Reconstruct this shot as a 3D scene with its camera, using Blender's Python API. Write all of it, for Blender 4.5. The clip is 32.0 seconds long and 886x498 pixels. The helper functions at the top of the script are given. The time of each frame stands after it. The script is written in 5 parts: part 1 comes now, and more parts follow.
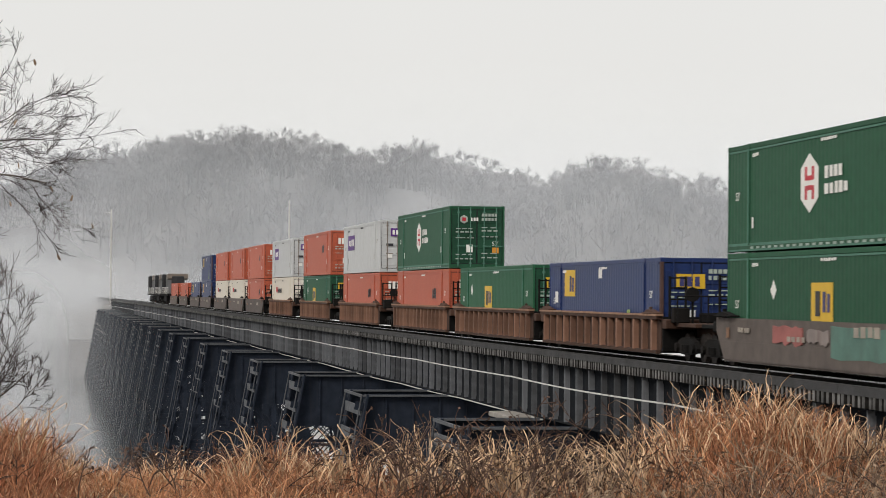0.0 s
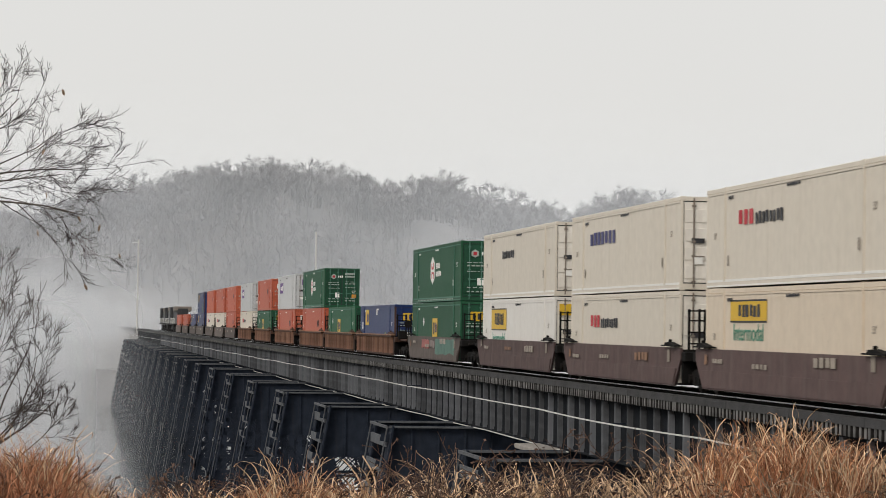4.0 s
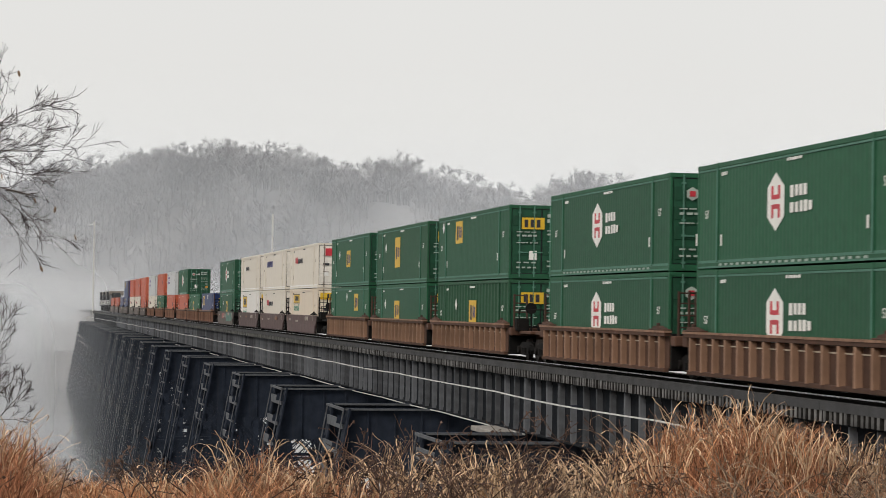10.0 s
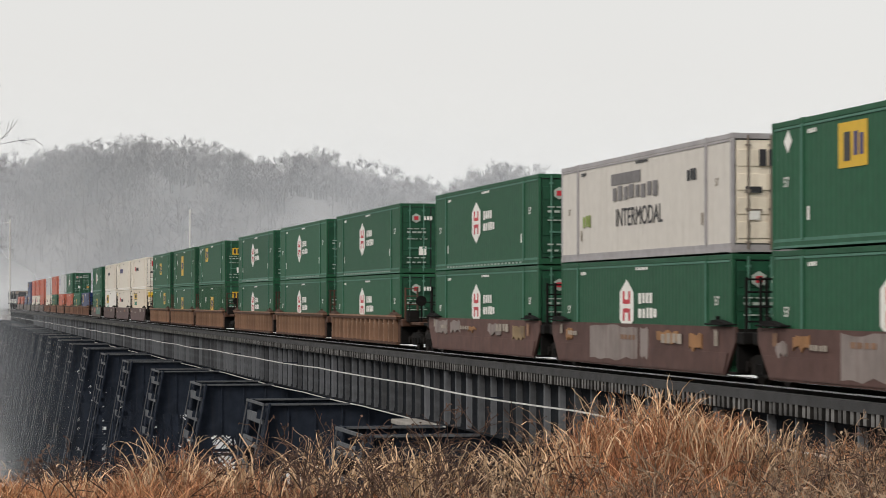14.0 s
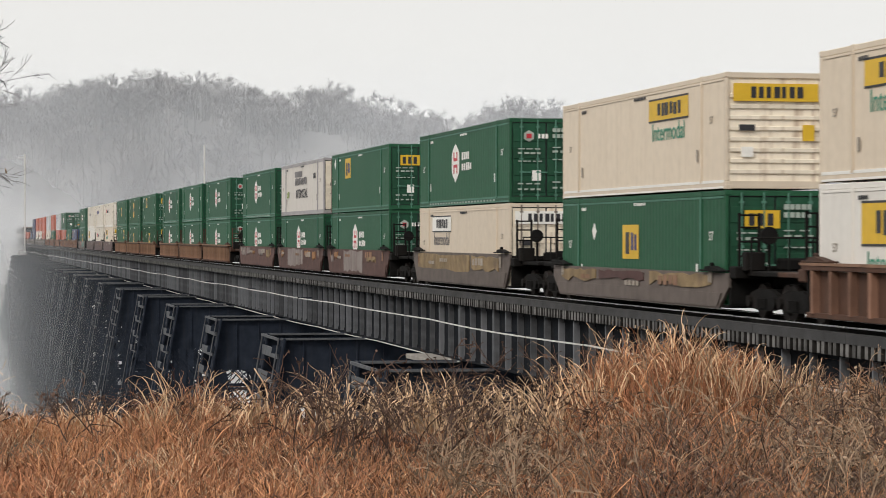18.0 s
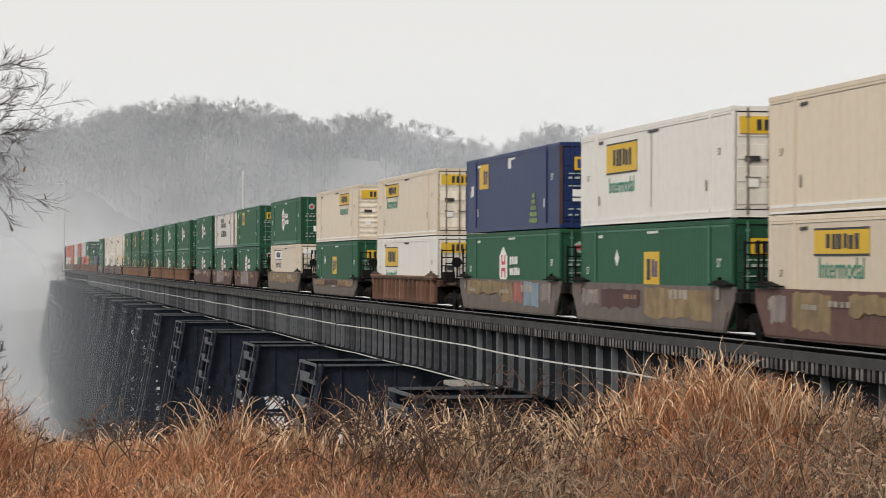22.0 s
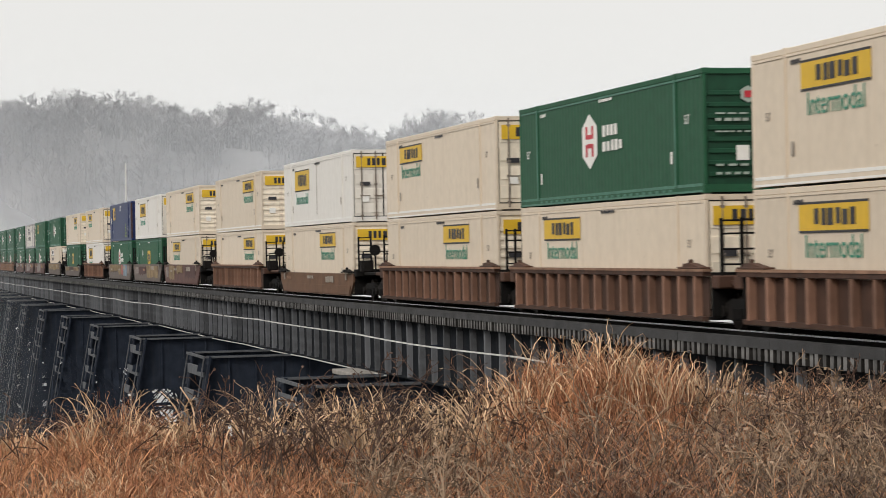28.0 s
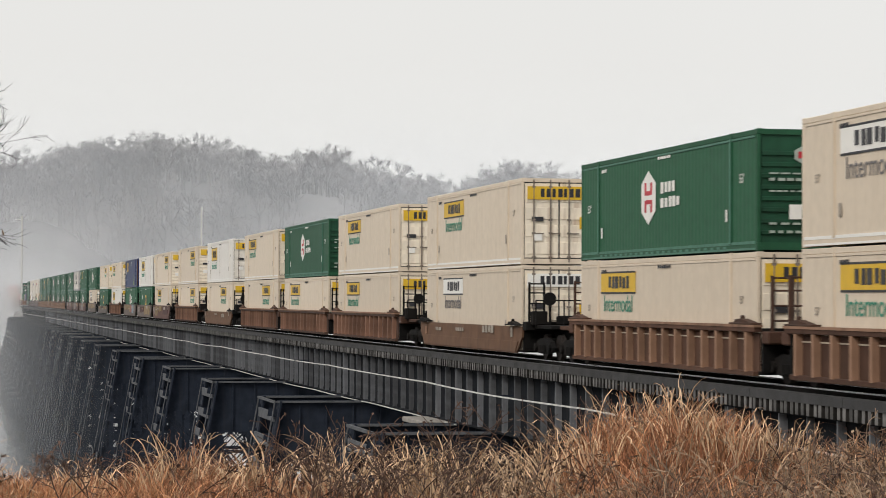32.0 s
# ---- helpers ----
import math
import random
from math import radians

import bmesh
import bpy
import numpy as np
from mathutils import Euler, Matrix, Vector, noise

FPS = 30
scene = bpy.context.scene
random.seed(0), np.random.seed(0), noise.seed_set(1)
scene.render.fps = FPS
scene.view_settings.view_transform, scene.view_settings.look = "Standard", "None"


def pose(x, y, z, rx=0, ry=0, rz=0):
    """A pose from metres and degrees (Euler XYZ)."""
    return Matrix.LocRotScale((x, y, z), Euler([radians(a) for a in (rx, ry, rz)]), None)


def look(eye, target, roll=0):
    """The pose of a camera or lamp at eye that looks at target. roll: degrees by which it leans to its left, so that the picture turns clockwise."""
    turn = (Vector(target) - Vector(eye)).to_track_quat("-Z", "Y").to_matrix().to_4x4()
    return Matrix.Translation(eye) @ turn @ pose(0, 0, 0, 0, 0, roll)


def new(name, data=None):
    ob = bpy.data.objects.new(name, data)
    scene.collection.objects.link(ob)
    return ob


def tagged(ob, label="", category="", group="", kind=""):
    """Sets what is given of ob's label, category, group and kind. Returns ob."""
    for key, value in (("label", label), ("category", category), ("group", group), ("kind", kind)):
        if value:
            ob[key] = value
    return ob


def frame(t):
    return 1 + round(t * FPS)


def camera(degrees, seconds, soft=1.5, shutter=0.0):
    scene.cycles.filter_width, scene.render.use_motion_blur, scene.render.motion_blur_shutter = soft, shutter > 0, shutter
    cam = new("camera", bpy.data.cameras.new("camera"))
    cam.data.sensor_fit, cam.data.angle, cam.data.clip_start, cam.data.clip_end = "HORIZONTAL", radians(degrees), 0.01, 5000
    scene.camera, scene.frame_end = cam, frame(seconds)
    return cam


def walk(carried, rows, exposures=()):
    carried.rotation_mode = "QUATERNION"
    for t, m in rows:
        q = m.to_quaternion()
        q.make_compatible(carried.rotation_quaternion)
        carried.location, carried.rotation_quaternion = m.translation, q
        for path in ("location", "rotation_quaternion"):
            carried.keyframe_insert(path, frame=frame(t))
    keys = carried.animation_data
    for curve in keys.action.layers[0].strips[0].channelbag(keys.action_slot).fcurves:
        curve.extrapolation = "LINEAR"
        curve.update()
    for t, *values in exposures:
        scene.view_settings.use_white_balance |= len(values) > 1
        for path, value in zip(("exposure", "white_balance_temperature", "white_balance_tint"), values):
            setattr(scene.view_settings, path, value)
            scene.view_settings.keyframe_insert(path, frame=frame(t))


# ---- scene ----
# camera: a hand-held view from a grassy bank beside the viaduct
EYE = Vector((0.0, 0.0, 1.87))


def view(yaw, pitch, roll):
    a, b = radians(yaw), radians(pitch)
    return look(EYE, EYE + 100 * Vector((math.sin(a) * math.cos(b), math.cos(a) * math.cos(b), math.sin(b))), roll)


PATH = [
    (0, 9.527, 1.070, 0.470), (0.5, 9.342, 1.151, 0.377), (1, 9.325, 1.274, 0.373), (1.5, 9.287, 1.369, 0.405),
    (2, 9.212, 1.530, 0.469), (2.5, 9.092, 1.614, 0.686), (4.5, 8.850, 1.843, 0.784), (5, 8.812, 1.697, 0.823),
    (5.5, 8.824, 1.489, 0.865), (6, 9.056, 1.212, 0.892), (6.5, 9.291, 1.037, 0.938), (7, 9.530, 1.024, 0.873),
    (7.5, 9.671, 1.045, 0.846), (8, 9.867, 1.176, 0.805), (8.5, 10.005, 1.313, 0.823), (9, 10.022, 1.307, 0.866),
    (9.5, 9.993, 1.246, 0.880), (10, 9.924, 1.412, 0.844), (10.5, 10.017, 1.567, 0.654), (11, 10.185, 1.791, 0.655),
    (11.5, 10.337, 2.052, 0.741), (12, 10.546, 2.101, 0.810), (12.5, 10.766, 1.981, 0.855), (13, 11.140, 1.697, 0.610),
    (13.5, 11.583, 1.438, 0.246), (14, 11.878, 1.263, 0.038), (14.5, 12.002, 1.176, -0.451), (16.5, 11.378, 0.634, -0.056),
    (17, 11.385, 0.173, -0.002), (17.5, 11.465, -0.089, -0.059), (18, 11.531, -0.286, 0.052), (18.5, 11.523, -0.404, 0.126),
    (19, 11.569, -0.445, 0.322), (19.5, 11.434, -0.472, 0.456), (20, 11.048, -0.225, 0.472), (20.5, 10.560, -0.115, 0.459),
    (21, 10.219, 0.013, 0.376), (21.5, 10.219, 0.117, 0.331), (22, 10.623, 0.339, 0.162), (22.5, 11.104, 0.547, -0.075),
    (23, 11.535, 0.717, -0.208), (23.5, 11.809, 0.832, -0.290), (24, 11.782, 0.917, -0.306), (24.5, 11.603, 0.852, -0.088),
    (26.5, 12.493, 0.417, -0.477), (27, 12.816, 0.344, -0.678), (27.5, 13.064, 0.162, -0.991), (28, 13.346, 0.019, -1.151),
    (28.5, 13.649, -0.113, -1.050), (29, 13.531, 0.210, -0.818), (29.5, 13.042, 0.532, -0.541), (30, 12.451, 0.766, -0.337),
    (30.5, 12.000, 0.989, -0.134), (31, 11.863, 0.976, 0.095), (31.5, 11.787, 1.158, 0.109), (32, 11.602, 1.212, 0.206),
]
cam = camera(20.892, 32.0, soft=0.9, shutter=0.3)
walk(cam, [(t, view(yaw, pitch, roll)) for t, yaw, pitch, roll in PATH],
     exposures=[(0, 0.0), (2, -0.05), (5, -0.09), (7, -0.02), (9, -0.02), (12, -0.09), (14, -0.02), (16, 0.03), (18.5, 0.08), (20, 0.07), (22, 0.03), (27, 0.03), (28, 0.05), (29, 0.09), (30, 0.02), (32, 0.02)])

# ---- light: an overcast, misty morning ----
SUN_ELEVATION, SUN_TURN = 38.0, 232.0
world = bpy.data.worlds.new("world")
world.use_nodes = True
scene.world = world
wn, wl = world.node_tree.nodes, world.node_tree.links
background = wn["Background"]
sky = wn.new("ShaderNodeTexSky")
sky.sky_type, sky.sun_disc = "NISHITA", False
sky.sun_elevation, sky.sun_rotation = radians(SUN_ELEVATION), radians(SUN_TURN)
sky.air_density, sky.dust_density = 1.0, 6.0
cloud_noise = wn.new("ShaderNodeTexNoise")
cloud_noise.inputs["Scale"].default_value, cloud_noise.inputs["Detail"].default_value = 2.2, 3.0
cloud = wn.new("ShaderNodeValToRGB")
cloud.color_ramp.elements[0].color = (8.12, 8.03, 7.80, 1)
cloud.color_ramp.elements[1].color = (8.92, 8.83, 8.60, 1)
wl.new(cloud_noise.outputs["Fac"], cloud.inputs["Fac"])
overcast = wn.new("ShaderNodeMixRGB")
overcast.inputs["Fac"].default_value = 0.93
wl.new(sky.outputs["Color"], overcast.inputs["Color1"])
wl.new(cloud.outputs["Color"], overcast.inputs["Color2"])
wl.new(overcast.outputs["Color"], background.inputs["Color"])
background.inputs["Strength"].default_value = 0.100
sun = new("sun", bpy.data.lights.new("sun", "SUN"))
sun.data.energy, sun.data.angle, sun.data.color = 1.6, radians(25), (1.0, 0.94, 0.84)
sa, se = radians(SUN_TURN), radians(SUN_ELEVATION)
sun.matrix_world = look((0, 0, 50), (-50 * math.sin(sa) * math.cos(se), -50 * math.cos(sa) * math.cos(se), 50 - 50 * math.sin(se)))


# ---- materials ----
def material(name, colour, rough=0.7, metal=0.0, scale=3.0, vary=0.25, dirt=0.0, dirt_colour=(0.05, 0.04, 0.03), bump=0.15, island=0.0, each=0.0, fine=40.0, streak=False, spots=0.0):
    """Noise at two scales over a base colour, with dirt in patches or rain streaks, and fine relief."""
    m = bpy.data.materials.new(name)
    m.use_nodes = True
    n, l = m.node_tree.nodes, m.node_tree.links
    b = n["Principled BSDF"]
    b.inputs["Specular IOR Level"].default_value = 0.3
    b.inputs["Roughness"].default_value, b.inputs["Metallic"].default_value = rough, metal
    co = n.new("ShaderNodeTexCoord")
    big, small = n.new("ShaderNodeTexNoise"), n.new("ShaderNodeTexNoise")
    big.inputs["Scale"].default_value, big.inputs["Detail"].default_value = scale, 5
    small.inputs["Scale"].default_value, small.inputs["Detail"].default_value = fine, 3
    for x in (big, small):
        l.new(co.outputs["Object"], x.inputs["Vector"])
    add = n.new("ShaderNodeMath")
    add.operation = "MULTIPLY_ADD"
    add.inputs[1].default_value = 0.35
    l.new(small.outputs["Fac"], add.inputs[0])
    l.new(big.outputs["Fac"], add.inputs[2])
    value = add.outputs[0]
    if island or each:
        src = n.new("ShaderNodeNewGeometry").outputs["Random Per Island"] if island else n.new("ShaderNodeObjectInfo").outputs["Random"]
        more = n.new("ShaderNodeMath")
        more.operation = "MULTIPLY_ADD"
        more.inputs[1].default_value = island or each
        l.new(src, more.inputs[0])
        l.new(value, more.inputs[2])
        off = n.new("ShaderNodeMath")
        off.operation = "SUBTRACT"
        off.inputs[1].default_value = (island or each) / 2
        l.new(more.outputs[0], off.inputs[0])
        value = off.outputs[0]
    ramp = n.new("ShaderNodeValToRGB")
    ramp.color_ramp.elements[0].position, ramp.color_ramp.elements[1].position = 0.35, 1.0
    ramp.color_ramp.elements[0].color = (*[c * (1 - vary) for c in colour], 1)
    ramp.color_ramp.elements[1].color = (*[min(1, c * (1 + vary)) for c in colour], 1)
    l.new(value, ramp.inputs["Fac"])
    out = ramp.outputs["Color"]
    if dirt:
        spot = n.new("ShaderNodeTexNoise")
        spot.inputs["Scale"].default_value, spot.inputs["Detail"].default_value = 1.3, 8
        place = n.new("ShaderNodeMapping")
        if streak:
            place.inputs["Scale"].default_value = (2.5, 2.5, 0.22)
        l.new(co.outputs["Object"], place.inputs["Vector"])
        l.new(place.outputs["Vector"], spot.inputs["Vector"])
        edge = n.new("ShaderNodeValToRGB")
        edge.color_ramp.elements[0].position, edge.color_ramp.elements[1].position = 0.5, 0.75
        edge.color_ramp.elements[1].color = (dirt, dirt, dirt, 1)
        l.new(spot.outputs["Fac"], edge.inputs["Fac"])
        mix = n.new("ShaderNodeMixRGB")
        mix.inputs["Color2"].default_value = (*dirt_colour, 1)
        l.new(edge.outputs["Color"], mix.inputs["Fac"])
        l.new(out, mix.inputs["Color1"])
        out = mix.outputs["Color"]
    if spots:
        fleck, cutoff, rusty = n.new("ShaderNodeTexNoise"), n.new("ShaderNodeValToRGB"), n.new("ShaderNodeMixRGB")
        fleck.inputs["Scale"].default_value, fleck.inputs["Detail"].default_value, fleck.inputs["Roughness"].default_value = 2.2, 7, 0.7
        cutoff.color_ramp.elements[0].position, cutoff.color_ramp.elements[1].position = 0.66, 0.72
        cutoff.color_ramp.elements[1].color = (spots, spots, spots, 1)
        rusty.inputs["Color2"].default_value = (0.17, 0.10, 0.06, 1)
        l.new(co.outputs["Object"], fleck.inputs["Vector"]), l.new(fleck.outputs["Fac"], cutoff.inputs["Fac"])
        l.new(cutoff.outputs["Color"], rusty.inputs["Fac"]), l.new(out, rusty.inputs["Color1"])
        out = rusty.outputs["Color"]
    l.new(out, b.inputs["Base Color"])
    if bump:
        bp = n.new("ShaderNodeBump")
        bp.inputs["Strength"].default_value, bp.inputs["Distance"].default_value = bump, 0.02
        l.new(small.outputs["Fac"], bp.inputs["Height"])
        l.new(bp.outputs["Normal"], b.inputs["Normal"])
    return m


GREEN = material("green container paint", (0.0145, 0.086, 0.041), 0.6, vary=0.2, dirt=0.16, dirt_colour=(0.03, 0.08, 0.05), each=0.5, streak=True)
GREEN_DARK = material("weathered green paint", (0.020, 0.080, 0.040), 0.65, vary=0.25, dirt=0.3, dirt_colour=(0.05, 0.07, 0.05), each=0.4, streak=True)
BLUE = material("blue container paint", (0.010, 0.026, 0.108), 0.45, vary=0.2, dirt=0.2, dirt_colour=(0.03, 0.04, 0.09), each=0.3, streak=True)
TAN = material("cream container paint", (0.66, 0.565, 0.455), 0.5, vary=0.08, dirt=0.22, dirt_colour=(0.50, 0.40, 0.30), each=0.5, streak=True, bump=0.05, spots=0.6)
WHITE = material("white container paint", (0.74, 0.715, 0.68), 0.45, vary=0.06, dirt=0.2, dirt_colour=(0.55, 0.50, 0.45), each=0.3, streak=True, bump=0.05)
CREAM = material("cream white paint", (0.66, 0.605, 0.525), 0.5, vary=0.07, dirt=0.2, dirt_colour=(0.5, 0.44, 0.36), each=0.3, streak=True, bump=0.05)
GREY = material("light grey container paint", (0.52, 0.53, 0.54), 0.45, vary=0.1, dirt=0.25, dirt_colour=(0.35, 0.33, 0.31), each=0.3, streak=True, bump=0.05)
PALE = material("pale cream grey container paint", (0.62, 0.585, 0.545), 0.5, vary=0.07, dirt=0.25, dirt_colour=(0.42, 0.37, 0.33), streak=True, bump=0.05)
ORANGE = material("orange container paint", (0.44, 0.10, 0.052), 0.5, vary=0.12, dirt=0.25, dirt_colour=(0.4, 0.10, 0.05), each=0.4, streak=True)
SIGN_YELLOW = material("yellow sign film", (0.66, 0.42, 0.03), 0.5, vary=0.1, dirt=0.2, dirt_colour=(0.5, 0.33, 0.06))
SIGN_DARK = material("black sign ink", (0.03, 0.03, 0.035), 0.5)
SIGN_WHITE = material("white sign film", (0.80, 0.79, 0.76), 0.5, vary=0.06)
SIGN_RED = material("red sign ink", (0.50, 0.035, 0.05), 0.5)
SIGN_GREEN = material("green sign ink", (0.05, 0.26, 0.18), 0.5)
SIGN_BLUE = material("blue sign ink", (0.05, 0.05, 0.16), 0.5)
SIGN_PURPLE = material("purple sign ink", (0.10, 0.03, 0.20), 0.5)
SIGN_LIME = material("lime sign ink", (0.25, 0.33, 0.08), 0.5)
ROD = material("dull lock rod", (0.20, 0.17, 0.145), 0.6, 0.2, dirt=0.5, dirt_colour=(0.16, 0.09, 0.05))
# Rust and ochre hold the shade between ribs; their pale copies hold the light.
RUST = material("rust brown car paint, darkened as shaded", (0.074, 0.037, 0.025), 0.8, scale=2, vary=0.35, dirt=0.7, dirt_colour=(0.06, 0.045, 0.04), each=0.5, streak=True)
OCHRE = material("ochre brown car paint, darkened as shaded", (0.085, 0.042, 0.028), 0.85, scale=2, vary=0.35, dirt=0.9, dirt_colour=(0.07, 0.042, 0.03), each=0.4, streak=True)
OCHRE_PALE = material("faded ochre paint, paled as lit", (0.268, 0.158, 0.105), 0.8, scale=2, vary=0.3, dirt=0.75, dirt_colour=(0.12, 0.07, 0.048), each=0.4, streak=True)
RUST_PALE = material("worn rust brown rib paint, paled as lit", (0.222, 0.121, 0.084), 0.8, scale=2, vary=0.35, dirt=0.6, dirt_colour=(0.09, 0.06, 0.05), each=0.6, streak=True)
PURPLE = material("purple brown car paint", (0.10, 0.066, 0.064), 0.75, scale=2, vary=0.3, dirt=0.5, dirt_colour=(0.15, 0.12, 0.115), each=0.3, streak=True)
TUB_GREY = material("grey brown car paint", (0.125, 0.103, 0.094), 0.75, scale=2, vary=0.3, dirt=0.5, dirt_colour=(0.10, 0.08, 0.07), each=0.5, streak=True)
TUB_RED = material("red brown car paint", (0.10, 0.055, 0.048), 0.75, scale=2, vary=0.35, dirt=0.5, dirt_colour=(0.07, 0.04, 0.04), each=0.4, streak=True)
TUB_ORANGE = material("orange brown car paint", (0.14, 0.075, 0.045), 0.75, scale=2, vary=0.3, dirt=0.55, dirt_colour=(0.08, 0.05, 0.035), streak=True)
DIRTY = material("grimy black steel", (0.009, 0.0085, 0.0085), 0.9, vary=0.5, dirt=0.25, dirt_colour=(0.030, 0.021, 0.016))
DIRTY.node_tree.nodes["Principled BSDF"].inputs["Specular IOR Level"].default_value = 0.15
WHEEL = material("rolled wheel steel", (0.025, 0.02, 0.018), 0.7, 0.3, vary=0.4)
BRIGHT = material("polished rail head", (0.72, 0.72, 0.72), 0.2, 0.95, vary=0.1)
STEEL = material("dark painted bridge steel", (0.021, 0.027, 0.041), 0.9, scale=1.5, vary=0.45, dirt=0.4, dirt_colour=(0.040, 0.041, 0.046), bump=0.3, streak=True)
STEEL.node_tree.nodes["Principled BSDF"].inputs["Specular IOR Level"].default_value = 0.12
# Near-black web: the shade behind the stiffeners is put into its colour.
WEB = material("girder web steel, darkened as shaded", (0.010, 0.012, 0.016), 0.9, scale=1.5, vary=0.45, dirt=0.5, dirt_colour=(0.028, 0.027, 0.028), bump=0.3, streak=True)
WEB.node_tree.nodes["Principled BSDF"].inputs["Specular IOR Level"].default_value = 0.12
# Stiffeners are painted paler to show the sky light on their faces.
STIFF = material("stiffener steel, paled as sky-lit", (0.15, 0.158, 0.175), 0.85, scale=2, vary=0.4, dirt=0.5, dirt_colour=(0.03, 0.03, 0.033), each=0.8, streak=True)
# Pale steel that carries the light on outward faces and edges of the towers.
STEEL_EDGE = material("bridge steel edge, paled as lit", (0.105, 0.112, 0.125), 0.85, scale=2, vary=0.4, dirt=0.5, dirt_colour=(0.05, 0.046, 0.044))
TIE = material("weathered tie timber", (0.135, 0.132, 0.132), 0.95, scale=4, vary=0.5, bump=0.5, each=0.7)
# Creosote brown, taken darker to hold the shade between neighbouring ties.
TIE_SIDE = material("creosoted tie timber, darkened for gap shade", (0.028, 0.026, 0.025), 0.95, scale=4, vary=0.5, bump=0.5, each=0.5)
TIE_FAR = material("weathered timber mass", (0.095, 0.093, 0.090), 0.95, scale=4, vary=0.5, bump=0.5, island=0.7)
PLANK = material("grey walkway timber", (0.052, 0.052, 0.055), 0.95, scale=1.2, vary=0.4, dirt=0.4, dirt_colour=(0.05, 0.046, 0.042), bump=0.5)
CABLE = material("pale cable jacket", (0.62, 0.62, 0.60), 0.5, vary=0.2, dirt=0.5, dirt_colour=(0.33, 0.32, 0.30))
CONCRETE = material("pale bearing concrete", (0.30, 0.28, 0.26), 0.9, vary=0.25, dirt=0.5, dirt_colour=(0.22, 0.20, 0.17), bump=0.4)
STONE = material("sooty abutment stone", (0.13, 0.12, 0.105), 0.95, vary=0.4, dirt=0.5, dirt_colour=(0.06, 0.055, 0.05), bump=0.6)
LOCO = material("black locomotive paint", (0.022, 0.023, 0.026), 0.45, vary=0.35, dirt=0.3, dirt_colour=(0.08, 0.07, 0.065))
BARK = material("grey brown bark", (0.085, 0.070, 0.060), 0.95, scale=6, vary=0.4, bump=0.5)
TWIG = material("dark twig bark", (0.055, 0.044, 0.042), 0.95, scale=6, vary=0.4, bump=0.2, island=0.4)
# Bark colour is lightened to carry haze that the mist sheets lack.
WOOD_FAR = material("far bare wood bark, paled for haze", (0.28, 0.274, 0.280), 0.95, scale=0.05, vary=0.2, bump=0.0, fine=0.4)
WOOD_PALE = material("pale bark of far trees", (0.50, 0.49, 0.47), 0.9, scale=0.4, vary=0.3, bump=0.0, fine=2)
STRAW = material("dry straw blades", (0.45, 0.225, 0.115), 0.8, scale=0.5, vary=0.65, bump=0.0, island=0.7, fine=3)
STRAW_RED = material("russet sedge blades", (0.34, 0.150, 0.080), 0.85, scale=0.45, vary=0.65, bump=0.0, island=0.6, fine=3)
STRAW_DULL = material("dull tan stems", (0.27, 0.19, 0.13), 0.85, scale=0.7, vary=0.5, bump=0.0, island=0.9, fine=3)
STRAW_PALE = material("bleached straw blades", (0.56, 0.39, 0.25), 0.8, scale=0.7, vary=0.4, bump=0.0, island=0.8, fine=3)
BRAMBLE = material("brown bramble cane", (0.095, 0.058, 0.044), 0.85, scale=3, vary=0.5, bump=0.0, island=0.8)
DEAD_LEAF = material("withered leaf", (0.16, 0.105, 0.065), 0.85, scale=3, vary=0.5, bump=0.0, island=0.9)
SOIL = material("leaf litter and dead grass", (0.075, 0.052, 0.033), 1.0, scale=0.25, vary=0.45, dirt=0.35, dirt_colour=(0.13, 0.12, 0.045), bump=0.6, fine=6)
WATER = material("grey river water", (0.05, 0.055, 0.055), 0.12, scale=0.1, vary=0.3, bump=0.15, fine=0.8)
POLE = material("pale utility pole", (0.55, 0.54, 0.53), 0.8, vary=0.1)
# Pale bluish grey: haze over the hill floor is put into its colour.
LITTER = material("leaf litter under the woods, paled for haze", (0.23, 0.227, 0.232), 1.0, scale=0.02, vary=0.35, bump=0.0, fine=0.6)
# Door green is taken darker than the walls to hold the doors' shading.
GREEN_END = material("grimy green door paint, darkened as shaded", (0.010, 0.062, 0.032), 0.6, vary=0.3, dirt=0.45, dirt_colour=(0.015, 0.025, 0.02), each=0.4, streak=True, bump=0.08)
TAN_END = material("rust-streaked cream paint", (0.80, 0.72, 0.60), 0.55, vary=0.12, dirt=0.75, dirt_colour=(0.30, 0.17, 0.09), each=0.5, streak=True, bump=0.08, spots=0.8)
WHITE_END = material("grimy white paint", (0.74, 0.70, 0.64), 0.5, vary=0.1, dirt=0.6, dirt_colour=(0.36, 0.27, 0.19), each=0.3, streak=True, bump=0.08, spots=0.7)


# ---- building helpers ----
def box(bm, x0, x1, y0, y1, z0, z1, bevel=0.0):
    vs = [bm.verts.new(p) for p in ((x0, y0, z0), (x1, y0, z0), (x1, y1, z0), (x0, y1, z0), (x0, y0, z1), (x1, y0, z1), (x1, y1, z1), (x0, y1, z1))]
    fs = [bm.faces.new([vs[i] for i in f]) for f in ((3, 2, 1, 0), (4, 5, 6, 7), (0, 1, 5, 4), (1, 2, 6, 5), (2, 3, 7, 6), (3, 0, 4, 7))]
    if bevel:
        bmesh.ops.bevel(bm, geom=list({e for f in fs for e in f.edges}), offset=bevel, segments=1, affect="EDGES")


